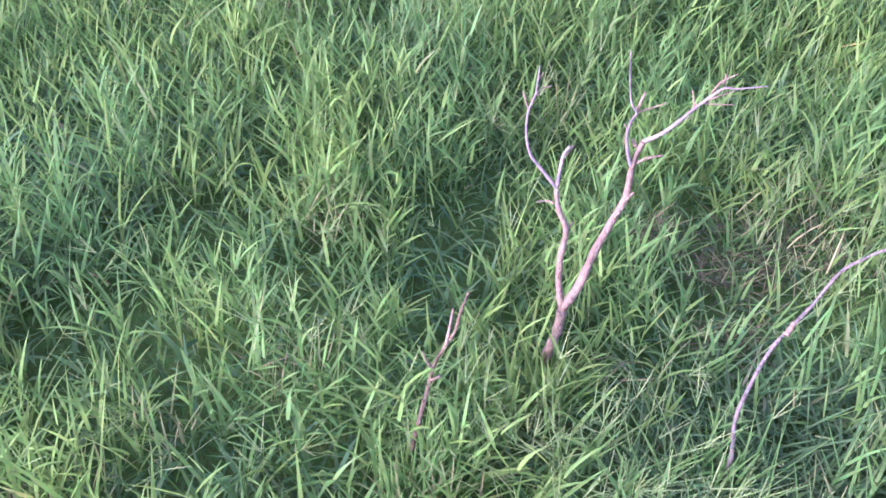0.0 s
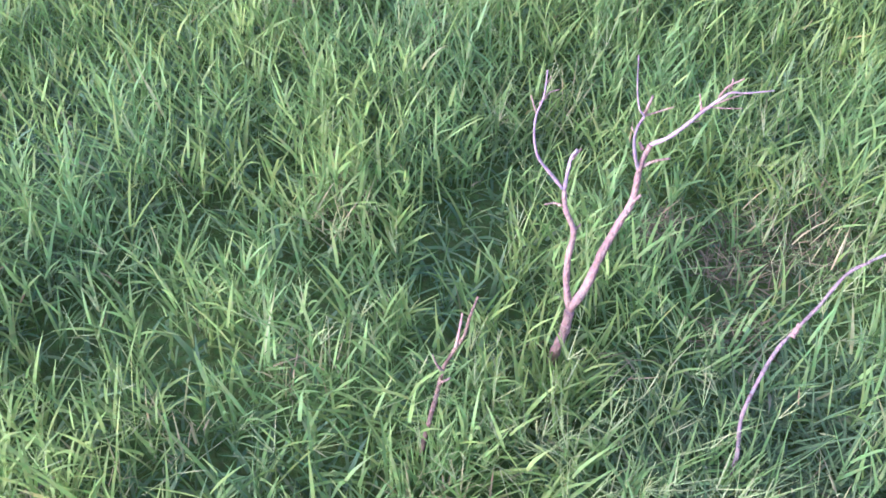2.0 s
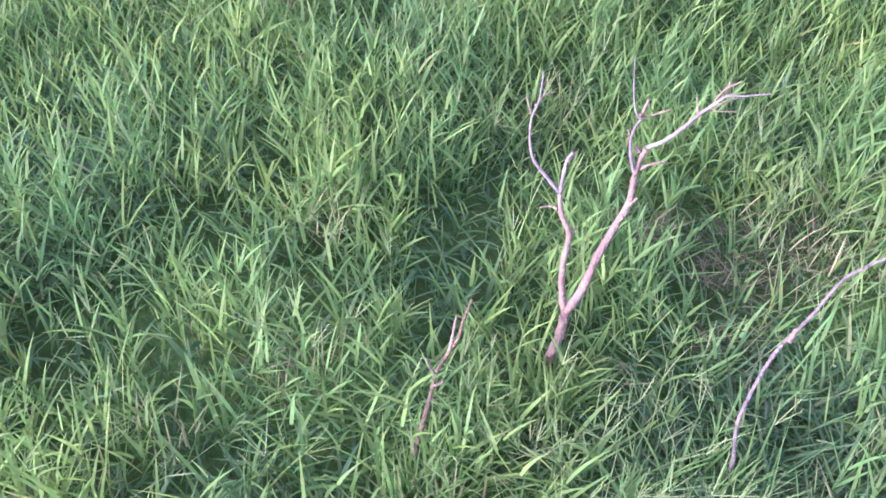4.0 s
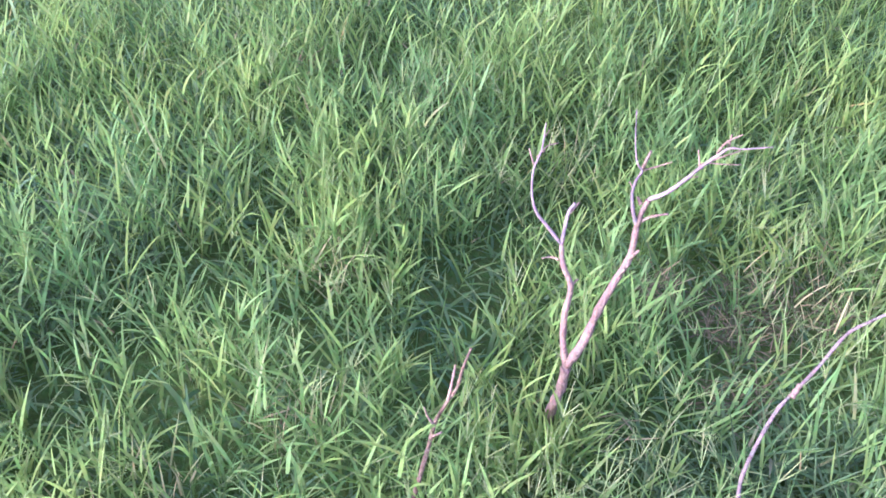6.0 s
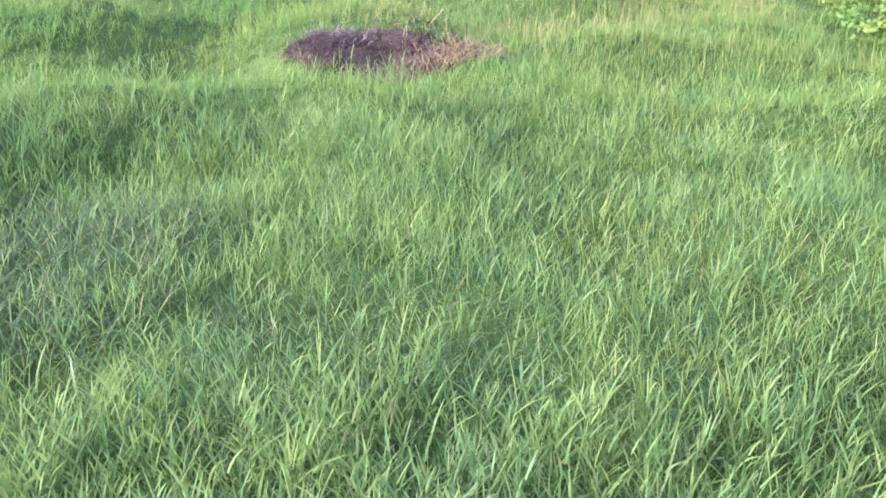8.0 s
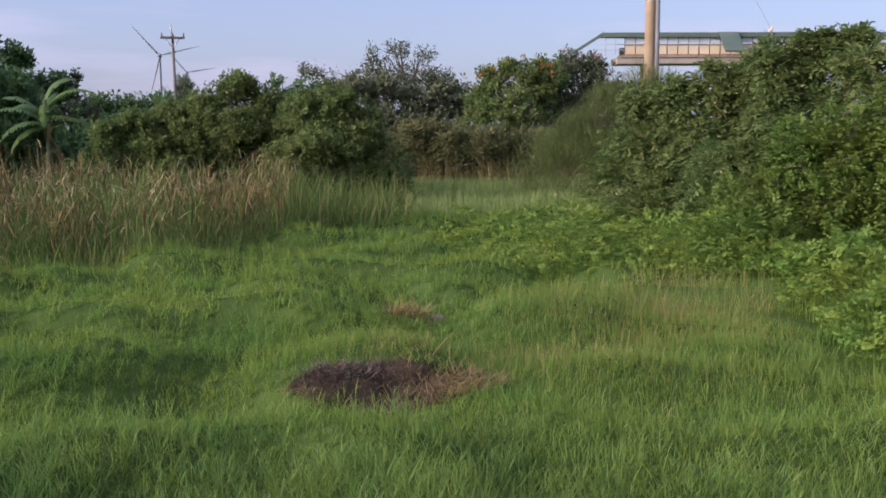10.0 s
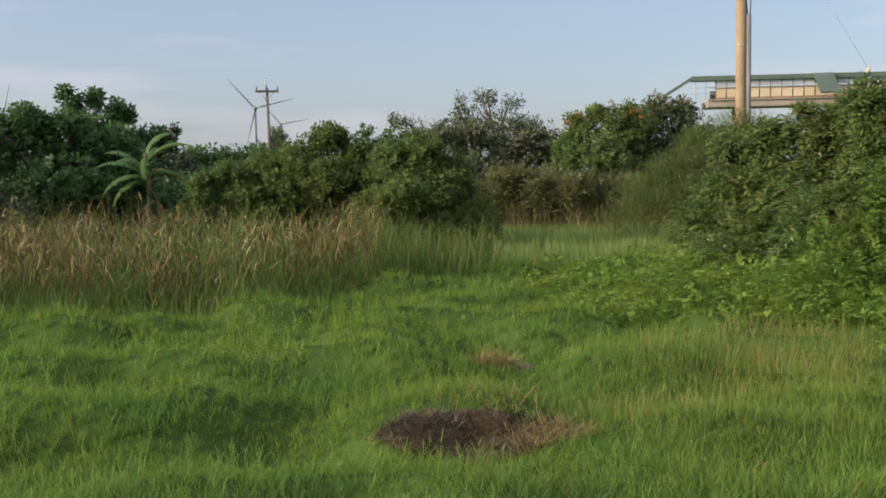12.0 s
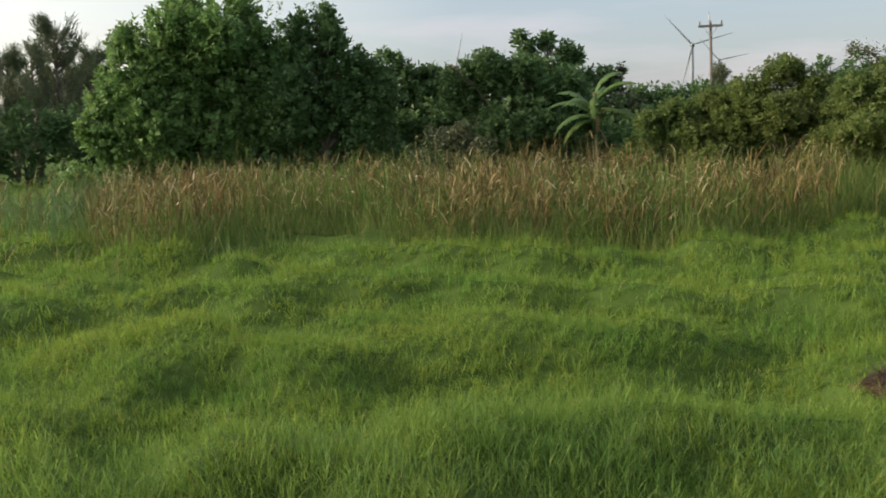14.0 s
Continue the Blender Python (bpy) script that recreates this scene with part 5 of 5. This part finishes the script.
shrub("flowering_tree", 18.2, 30, [(17.3, 3.6, 0.8, 0.6), (18.6, 3.3, 0.7, 0.7), (17.4, 2.5, 1.5, 1.0), (19.2, 2.0, 1.1, 1.1), (16.2, 2.6, 0.9, 0.8), (18.2, 0.5, 1.8, 1.2), (16.4, 0.7, 1.3, 1.2)], 2500, 11, 0.085, 0.17, LEAF_OLIVE, "loose-crowned tree with scattered red blossom", "tree", 107, 0.1, 0.5, 0.25, 6)
shrub("grassy_bank_growth", 19.6, 20.5, [(16.8, -1.6, 1.3, 0.8), (18.2, -0.5, 1.3, 1.1), (19.6, 0.7, 1.3, 1.1), (21.0, 1.6, 1.2, 1.0), (19.0, -1.7, 2.8, 0.8), (22.4, 1.6, 1.1, 1.0)], 3300, 8, 0.25, 0.2, LEAF_BANK, "tall drooping yellow-green growth on a bank", "shrub", 109, 0.05, 0.035)
shrub("bank_shrub", 21.2, 19.6, [(20.2, -0.6, 1.0, 0.8), (21.8, 0.8, 1.1, 1.0), (20.8, -1.7, 1.8, 0.8), (22.8, 0.4, 1.0, 1.2)], 1100, 10, 0.10, 0.11, LEAF_BUSH, "olive weedy shrub growing through the bank's grass", "shrub", 116, 0.05, 0.34, 0.25, 0, 0.4, "", 5)
shrub("low_hedge", 10.0, 27, [(8.4, -0.7, 1.5, 0.9), (10.6, -0.8, 1.6, 0.8), (12.8, -0.9, 1.6, 0.8), (15.2, -1.2, 1.6, 0.8)], 2000, 10, 0.15, 0.2, HEDGE, "low brownish tangle at the meadow's far edge", "hedge", 108, 0.05, 0.2)

shrub("tree", -7.0, 44, [(-8.6, 1.0, 0.9, 0.9), (-7.2, 0.9, 0.9, 0.8), (-5.7, 0.9, 0.9, 0.9), (-4.6, 0.6, 0.9, 0.8), (-6.8, -0.3, 2.6, 0.9)], 900, 12, 0.17, 0.28, LEAF_DARK, "row of dark far trees beside the utility pole", "tree", 78, 0.12)
shrub("low_bush", -19.7, 21.5, [(-20.2, -1.1, 0.8, 0.7), (-19.2, -0.9, 0.8, 0.8)], 650, 11, 0.08, 0.14, LEAF_OLIVE, "dull brownish-olive bush behind the reeds", "bush", 79, 0.05)

# low growth closing the gaps under the trees
for a_u, d_u, s_u in ((-33.0, 29.0, 141), (-26.0, 28.0, 142), (-18.0, 28.0, 143), (-10.5, 29.0, 144)):
    shrub("undergrowth", a_u, d_u, [(a_u - 3.2, -0.7, 2.2, 1.6), (a_u, -0.6, 2.4, 1.7), (a_u + 3.2, -0.9, 2.2, 1.5), (a_u - 1.7, 0.2, 1.6, 1.2)], 620, 13, 0.15, 0.25, LEAF_DARK, "dark tangled undergrowth beneath the trees", "undergrowth", s_u, 0.05, group="undergrowth under the trees")

# the thicket at the meadow's side
shrub("thicket_shrub", 29.6, 13.0, [(28.6, 3.4, 1.6, 1.2), (30.6, 3.8, 1.4, 1.1), (32.2, 3.4, 1.5, 1.3), (29.5, 0.8, 2.6, 2.2), (29.0, -2.2, 2.8, 2.2)], 4700, 12, 0.086, 0.095, LEAF_THICKET, "dense dark green thicket shrub with small leaves", "shrub", 111, 0.06, 0.34, 0.25, 0, 0.4, "thicket shrubs", 5)
shrub("thicket_shrub", 25.4, 14.4, [(25.4, 2.5, 1.5, 1.2), (23.6, 1.3, 1.4, 1.4), (27.2, 3.0, 1.4, 1.2), (26.8, 1.4, 1.7, 1.8), (25.0, -1.8, 2.5, 1.8)], 4000, 12, 0.088, 0.095, LEAF_THICKET, "dense dark green thicket shrub with small leaves", "shrub", 112, 0.06, 0.34, 0.25, 0, 0.4, "thicket shrubs", 5)
shrub("thicket_shrub", 22.0, 17.4, [(21.4, 1.1, 1.4, 1.1), (22.9, 1.2, 1.2, 1.2), (21.6, -1.2, 2.1, 1.5)], 2300, 12, 0.095, 0.10, LEAF_THICKET, "dense olive thicket shrub on the bank", "shrub", 113, 0.06, 0.34, 0.25, 0, 0.4, "thicket shrubs", 5)
shrub("thicket_shrub", 34.5, 12.2, [(33.0, 3.0, 1.8, 1.4), (36.0, 2.6, 2.4, 1.8), (34.5, -0.5, 3.0, 2.6)], 2200, 12, 0.09, 0.09, LEAF_THICKET, "dense dark green thicket shrub with small leaves", "shrub", 114, 0.06, 0.34, 0.25, 0, 0.4, "thicket shrubs", 5)
shrub("vine_mound", 30.8, 10.9, [(29.6, -0.9, 1.6, 1.7), (31.8, -0.2, 1.9, 1.9), (34.6, 0.4, 2.4, 2.2), (28.9, -3.0, 1.5, 1.7), (31.2, -3.0, 2.2, 2.2), (34.6, -2.8, 2.4, 2.4)], 4200, 10, 0.052, 0.075, LEAF_VINE, "green climbing vine heaped over a low shrub", "shrub", 115, 0.04, 0.6, 0.25, 0, 0.35, "", 4)


def creeper():
    """A low bright carpet of broad-leaved creeper, heaped in swells, with upright leafy shoots."""
    rng = np.random.default_rng(121)
    front = [(2.0, 13.8), (2.25, 12.2), (2.4, 10.7), (2.6, 10.1), (3.0, 10.0), (3.5, 10.1), (3.9, 9.8), (4.35, 9.3), (4.5, 8.4), (4.25, 7.3), (4.0, 6.5), (3.85, 5.8)]
    poly = front + [(6.2, 5.2), (7.0, 8.0), (7.0, 10.8), (6.6, 13.0), (5.6, 15.0), (3.4, 15.6)]
    x, y = area_points(rng, poly, 180)
    x2, y2 = area_points(rng, [(3.85, 5.8), (4.0, 6.5), (4.25, 7.3), (4.5, 8.4), (4.35, 9.3), (6.6, 9.3), (6.2, 5.2)], 190)
    x, y = np.concatenate([x, x2]), np.concatenate([y, y2])
    line = smooth_line([(a, b, 0) for a, b in front], 6)

    def cover(x, y):
        edge = np.clip(np.min(np.hypot(x[:, None] - line[None, :, 0], y[:, None] - line[None, :, 1]), axis=1) / 0.75, 0, 1)
        swell = 0.70 + 0.34 * hummocks(x * 1.1 + 5, y * 1.1) + 0.10 * np.sin(x * 7.1 + 2 * np.sin(y * 5.3)) * np.sin(y * 6.4 + 1.0)
        # the height falls with range to keep the top on one camera sight line
        rise = np.clip(1.56 - 0.083 * np.hypot(x, y), 0.15, 1.0) * np.interp(x, [2.4, 3.4, 4.4], [0.38, 0.6, 1.0])
        return np.maximum(0.10 + rise * swell * np.sqrt(edge) * 0.92, 0.1)

    n = len(x)
    z = height(x, y) + cover(x, y) * np.where(rng.random(n) < 0.3, rng.uniform(0.3, 0.75, n), rng.uniform(0.72, 0.95, n))
    a, up = rng.uniform(0, 6.283, n), np.clip(rng.normal(0.75, 0.4, n), 0.1, 1.45)
    way = np.stack([np.cos(a) * np.cos(up), np.sin(a) * np.cos(up), np.sin(up)], -1)
    length = rng.uniform(0.10, 0.24, n) * np.clip(cover(x, y) * 2.2, 0.45, 1.0)
    base = np.stack([x, y, z], -1) - way * (length * 0.35)[:, None]
    leaves = sprigs(rng, base, way, length, 4, np.interp(x, [2.5, 4.5], [0.05, 0.058]), 0.5, 0.35)
    stems = blades(rng, x, y, cover(x, y) * 0.8, np.full(n, 0.006), np.abs(rng.normal(0, 0.1, n)), np.zeros(n), rng.uniform(0, 6.28, n), 2)
    v, f = join([leaves, stems])
    return tagged(new("creeper", mesh_of("creeper", v, f, VINE)), "low bright green broad-leaved creeper spreading over the meadow", "creeper", kind="stuff")


creeper()


# ---------------------------------------------------------------- far woods
def far_house():
    foot = polar(-3.55, 92)
    ob = thing("far_house", (foot[0], foot[1], 0), "low far house with a pale flat roof behind bushes", "house", "", 3.5)
    part("wall", box_piece(0, 0, 2.05, 5.0, 4.0, 4.1, 0.03), GLASSY, ob)
    part("roof", box_piece(0, 0, 4.35, 5.6, 4.6, 0.35, 0.04), PVC, ob)
    part("window", box_piece(-1.2, -2.02, 3.0, 1.0, 0.06, 1.1, 0.01), CABLE, ob)
    return ob


far_house()


def red_roofed_house():
    foot = polar(-19.4, 64)
    ob = thing("far_house", (foot[0], foot[1], 0), "far house with a red gable roof mostly hidden by trees", "house", "", 19.5)
    part("wall", box_piece(0, 0, 2.25, 2.2, 4.0, 4.5, 0.03), PANEL, ob)
    bm = bmesh.new()
    ring = [[bm.verts.new((x, y, z)) for x, z in ((-1.3, 4.55), (0, 5.35), (1.3, 4.55), (1.3, 4.4), (0, 5.2), (-1.3, 4.4))] for y in (-2.3, 2.3)]
    for k in range(6):
        bm.faces.new((ring[0][k], ring[0][(k + 1) % 6], ring[1][(k + 1) % 6], ring[1][k]))
    for end in ring:
        bm.faces.new((end[0], end[1], end[4], end[5]))
        bm.faces.new((end[1], end[2], end[3], end[4]))
    bmesh.ops.recalc_face_normals(bm, faces=bm.faces)
    part("roof", bm, BRICKRED, ob, "red tiled roof")
    part("window", box_piece(0, -2.02, 3.0, 0.9, 0.06, 1.1, 0.01), CABLE, ob)
    return ob


red_roofed_house()


def far_woods():
    rng = np.random.default_rng(131)
    pieces = []
    for a in np.arange(-50, 34, 0.9):
        d = rng.uniform(62, 80) if -11 < a < -1 else rng.uniform(75, 110)
        h = 1.6 + d * math.tan(radians(rng.uniform(1.1, 2.0))) if -13 < a < -1 else rng.uniform(2.8, 4.2)
        p = polar(a + rng.uniform(-0.3, 0.3), d)
        lobes = [(p[0] + rng.normal(0, 0.6), p[1], h * 0.66, 1.0, 1.0, h * 0.34), (p[0] + rng.normal(0, 0.8), p[1], h * 0.35, 1.3, 1.1, h * 0.38)]
        pieces.append(lobed_crown(rng, lobes, 34, 11, 0.34, 0.4, 0.6, 0.2))
    v, f = join(pieces)
    return tagged(new("far_woods", mesh_of("far_woods", v, f, LEAF_DARK)), "dark line of distant trees along the horizon", "woods", kind="stuff")


far_woods()


# ---------------------------------------------------------------- poles, footbridge and wind turbines
def add_tube(name, points, radii, mat, parent, label="", sides=10):
    v, f = tube(points, radii, sides)
    return part(name, mesh_of(name, v, f, mat, True), mat, parent, label)


def concrete_pole(azimuth, dist):
    foot = polar(azimuth, dist)
    ob = thing("concrete_pole", (foot[0], foot[1], 0), "tall tapered concrete pole with a grey conduit, rising behind the thicket", "pole", "", -azimuth)
    add_tube("shaft", [(0, 0, -0.3), (0, 0, 4), (0, 0, 11)], [0.19, 0.17, 0.14], CONCRETE, ob, "warm beige concrete shaft", 20)
    add_tube("conduit", [(0.22, -0.06, 0), (0.22, -0.06, 3), (0.215, -0.06, 6.32)], [0.075, 0.075, 0.075], PVC, ob, "grey conduit pipe", 12)
    for z in (2.4, 5.45, 8.3):
        v, f = tube([(0, 0, z - 0.012), (0, 0, z + 0.012)], [0.172, 0.172], 20)
        part("strap", mesh_of("strap", v, f, STEEL), STEEL, ob)
    for k in (-1, 1):
        add_tube("cable", smooth_line([(0.22 + k * 0.03, -0.06, 6.27), (0.2 + k * 0.07, -0.06, 7.2), (0.17 + k * 0.04, -0.08, 10.2)], 4), np.full(9, 0.018), CABLE, ob, "", 6)
    add_tube("crossarm", [(-0.9, -0.17, 10.4), (0, -0.17, 10.4), (0.9, -0.17, 10.4)], [0.05, 0.05, 0.05], STEEL, ob)
    return ob


concrete_pole(21.74, 32)


def utility_pole(azimuth, dist, ztop, zarm):
    foot = polar(azimuth, dist)
    ob = thing("utility_pole", (foot[0], foot[1], 0), "distant brown utility pole with one crossarm", "pole", "", -azimuth)
    add_tube("shaft", [(0.12, 0, -0.2), (0.05, 0, zarm * 0.5), (0, 0, zarm + 0.1)], [0.10, 0.085, 0.07], POLEWOOD, ob, "", 10)
    add_tube("rod", [(-0.03, 0, zarm), (-0.09, 0, ztop)], [0.05, 0.03], STEEL, ob, "", 6)
    arm = part("crossarm", box_piece(0, -0.14, zarm - 0.05, 1.25, 0.11, 0.12, 0.01), POLEWOOD, ob)
    for x in (-0.55, 0.0, 0.56):
        add_tube("insulator", [(x, -0.14, zarm), (x, -0.14, zarm + 0.1), (x, -0.14, zarm + 0.22)], [0.035, 0.05, 0.025], PVC, arm, "", 8)
    for k in (-1, 1):
        add_tube("brace", [(k * 0.35, -0.14, zarm - 0.1), (0.0, -0.14, zarm - 0.6)], [0.02, 0.02], STEEL, ob, "", 5)
    return ob


utility_pole(-4.93, 55, top_z(5.68, 55), top_z(4.98, 55))


def turbine(azimuth, dist, hub, radius, angles, label):
    foot = polar(azimuth, dist)
    ob = thing("wind_turbine", (foot[0], foot[1], 0), label, "wind turbine", "wind turbines", -azimuth)
    add_tube("tower", [(0, 0, -1), (0, 0, hub * 0.5), (0, 0, hub)], [1.7, 1.4, 1.1], TURBINE, ob, "", 14)
    add_tube("nacelle", [(0, -3.5, hub + 0.6), (0, -2.5, hub + 0.6), (0, 4, hub + 0.6), (0, 5.5, hub + 0.6)], [1.2, 2.0, 2.0, 1.3], TURBINE, ob, "", 12)
    rotor = add_tube("rotor_hub", [(0, -6.2, hub + 0.6), (0, -5.3, hub + 0.6), (0, -3.5, hub + 0.6)], [0.3, 1.3, 1.7], TURBINE, ob, "", 12)
    for a in angles:
        c, s = math.cos(radians(a)), math.sin(radians(a))
        n, rows = 9, []
        for i in range(n):
            t = i / (n - 1)
            w = 1.9 * (0.5 + min(t * 6, 1) * 0.5) * (1 - 0.82 * t)
            th = 0.5 * (1 - 0.8 * t)
            for k, d in ((-w * 0.4, 0), (0, -th), (w * 0.6, 0), (0, th)):
                r = 1.0 + t * radius
                rows.append((c * r - s * k, -4.6 + d, hub + 0.6 + s * r + c * k))
        i, j = np.meshgrid(np.arange(n - 1), np.arange(4), indexing="ij")
        i, j = i.ravel(), j.ravel()
        q = np.stack([i * 4 + j, i * 4 + (j + 1) % 4, (i + 1) * 4 + (j + 1) % 4, (i + 1) * 4 + j], -1)
        q = np.concatenate([q, np.array([[0, 3, 2, 1], [4 * n - 4, 4 * n - 3, 4 * n - 2, 4 * n - 1]])])
        part("blade", mesh_of("blade", np.array(rows), [q], TURBINE, True), TURBINE, rotor)
    return ob


turbine(-5.68, 900, top_z(3.94, 900), 34, (132, 14, 256), "white three-bladed wind turbine far beyond the bushes")
turbine(-18.9, 1000, top_z(3.3, 1000), 33, (78, 198, 318), "white wind turbine mostly hidden behind trees")
turbine(-4.25, 1250, top_z(3.05, 1250), 34, (10, 130, 250), "small far white wind turbine")


def footbridge():
    """A covered footbridge: green roof, posts, cream parapet panels, a beam on piers, and the stair roof sloping down at its end."""
    a, b = polar(18.8, 80), polar(27.9, 83)
    way = (b - a) / np.linalg.norm(b - a)
    turn = math.degrees(math.atan2(way[1], way[0]))
    ob = thing("footbridge", (a[0], a[1], 0), "covered footbridge with green roof and cream parapet panels", "footbridge", "", turn)
    zr, zb = top_z(5.36, 80), top_z(3.88, 80)
    ln = 48.0
    zr -= 0.25
    part("roof", box_piece(ln / 2 + 0.2, 0, zr - 0.1, ln, 3.0, 0.2, 0.04), ROOFGREEN, ob, "flat green roof")
    part("gutter", box_piece(ln / 2 + 0.2, -1.55, zr - 0.22, ln, 0.1, 0.3, 0.02), ROOFGREEN, ob)
    part("deck", box_piece(ln / 2 + 1.4, 0, zb - 0.3, ln, 2.8, 0.5, 0.03), BEAM, ob, "brownish deck beam")
    part("kerb", box_piece(ln / 2 + 1.4, -1.46, zb + 0.0, ln, 0.12, 0.1, 0.01), BEAM, ob)
    part("handrail", box_piece(ln / 2 + 1.4, -1.44, zb + 0.93, ln, 0.07, 0.07, 0.01), BEAM, ob)
    for i in range(34):
        x = 2.0 + i * 0.82
        part("post", box_piece(x, -1.35, (zb + zr - 0.3) / 2 + 0.05, 0.05, 0.05, zr - zb - 0.4, 0.008), POLEWOOD, ob)
        part("parapet_panel", box_piece(x + 0.41, -1.36, zb + 0.52, 0.72, 0.05, 0.78, 0.012), PANEL, ob, "sunlit cream panel")
        part("rust_strip", box_piece(x + 0.41, -1.40, zb + 0.12, 0.74, 0.03, 0.12, 0.006), RUST, ob, "rust-stained foot of the panel")
        part("screen", box_piece(x + 0.41, -1.33, zb + 1.36, 0.75, 0.02, 0.66, 0.004), GLASSY, ob)
        part("rear_panel", box_piece(x + 0.41, 1.36, zb + 0.48, 0.76, 0.05, 0.8, 0.01), PANEL, ob)
    for x in (0.5, 1.25):
        part("post", box_piece(x, -1.42, (zb + zr - 0.3) / 2 + 0.05, 0.09, 0.09, zr - zb - 0.4, 0.01), GLASSY, ob)
    for z in (0.5, 0.95, 1.4):
        part("end_rail", box_piece(0.95, -1.42, zb + z, 1.9, 0.05, 0.05, 0.008), GLASSY, ob)
    for x in (4.0, 20.0, 36.0):
        part("pier", box_piece(x, 0, zb / 2 - 0.3, 0.9, 0.9, zb - 0.5, 0.05), CONCRETE, ob)
    # the roof over the stair, running down from the end
    bm = box_piece(-1.1, 0, 0, 2.4, 2.8, 0.22, 0.03)
    bmesh.ops.rotate(bm, cent=(0, 0, 0), matrix=Matrix.Rotation(radians(-32), 3, "Y"), verts=bm.verts)
    bmesh.ops.translate(bm, vec=(0.3, 0, zr - 0.1), verts=bm.verts)
    part("stair_roof", bm, ROOFGREEN, ob)
    # a second roof sloping down towards the meadow
    bm = box_piece(0, -1.3, 0, 1.5, 2.6, 0.14, 0.03)
    bmesh.ops.rotate(bm, cent=(0, 0, 0), matrix=Matrix.Rotation(radians(38), 3, "X"), verts=bm.verts)
    bmesh.ops.translate(bm, vec=(9.9, -1.62, zr - 0.02), verts=bm.verts)
    part("side_roof", bm, ROOFGREEN, ob, "sloping green side roof")
    return ob


footbridge()

# a stay wire slanting down over the bridge
w0, w1 = polar(28.2, 60, top_z(5.2, 60)), polar(24.6, 60, top_z(11.5, 60))
wire = thing("stay_wire", tuple(w0), "thin stay wire with a pale lamp at its lower end", "wire")
add_tube("wire", [(0, 0, 0), tuple((w1 - w0) * 0.5), tuple(w1 - w0)], [0.009, 0.009, 0.009], STEEL, wire, "", 5)
add_tube("lamp_head", [(-0.16, 0, -0.16), (0, 0, 0), (0.03, 0, 0.18)], [0.07, 0.10, 0.05], PANEL, wire, "pale lamp housing", 8)
add_tube("lamp_post", [(0.05, 0, -float(w0[2])), (0.05, 0, -0.2)], [0.08, 0.06], STEEL, wire, "", 8)
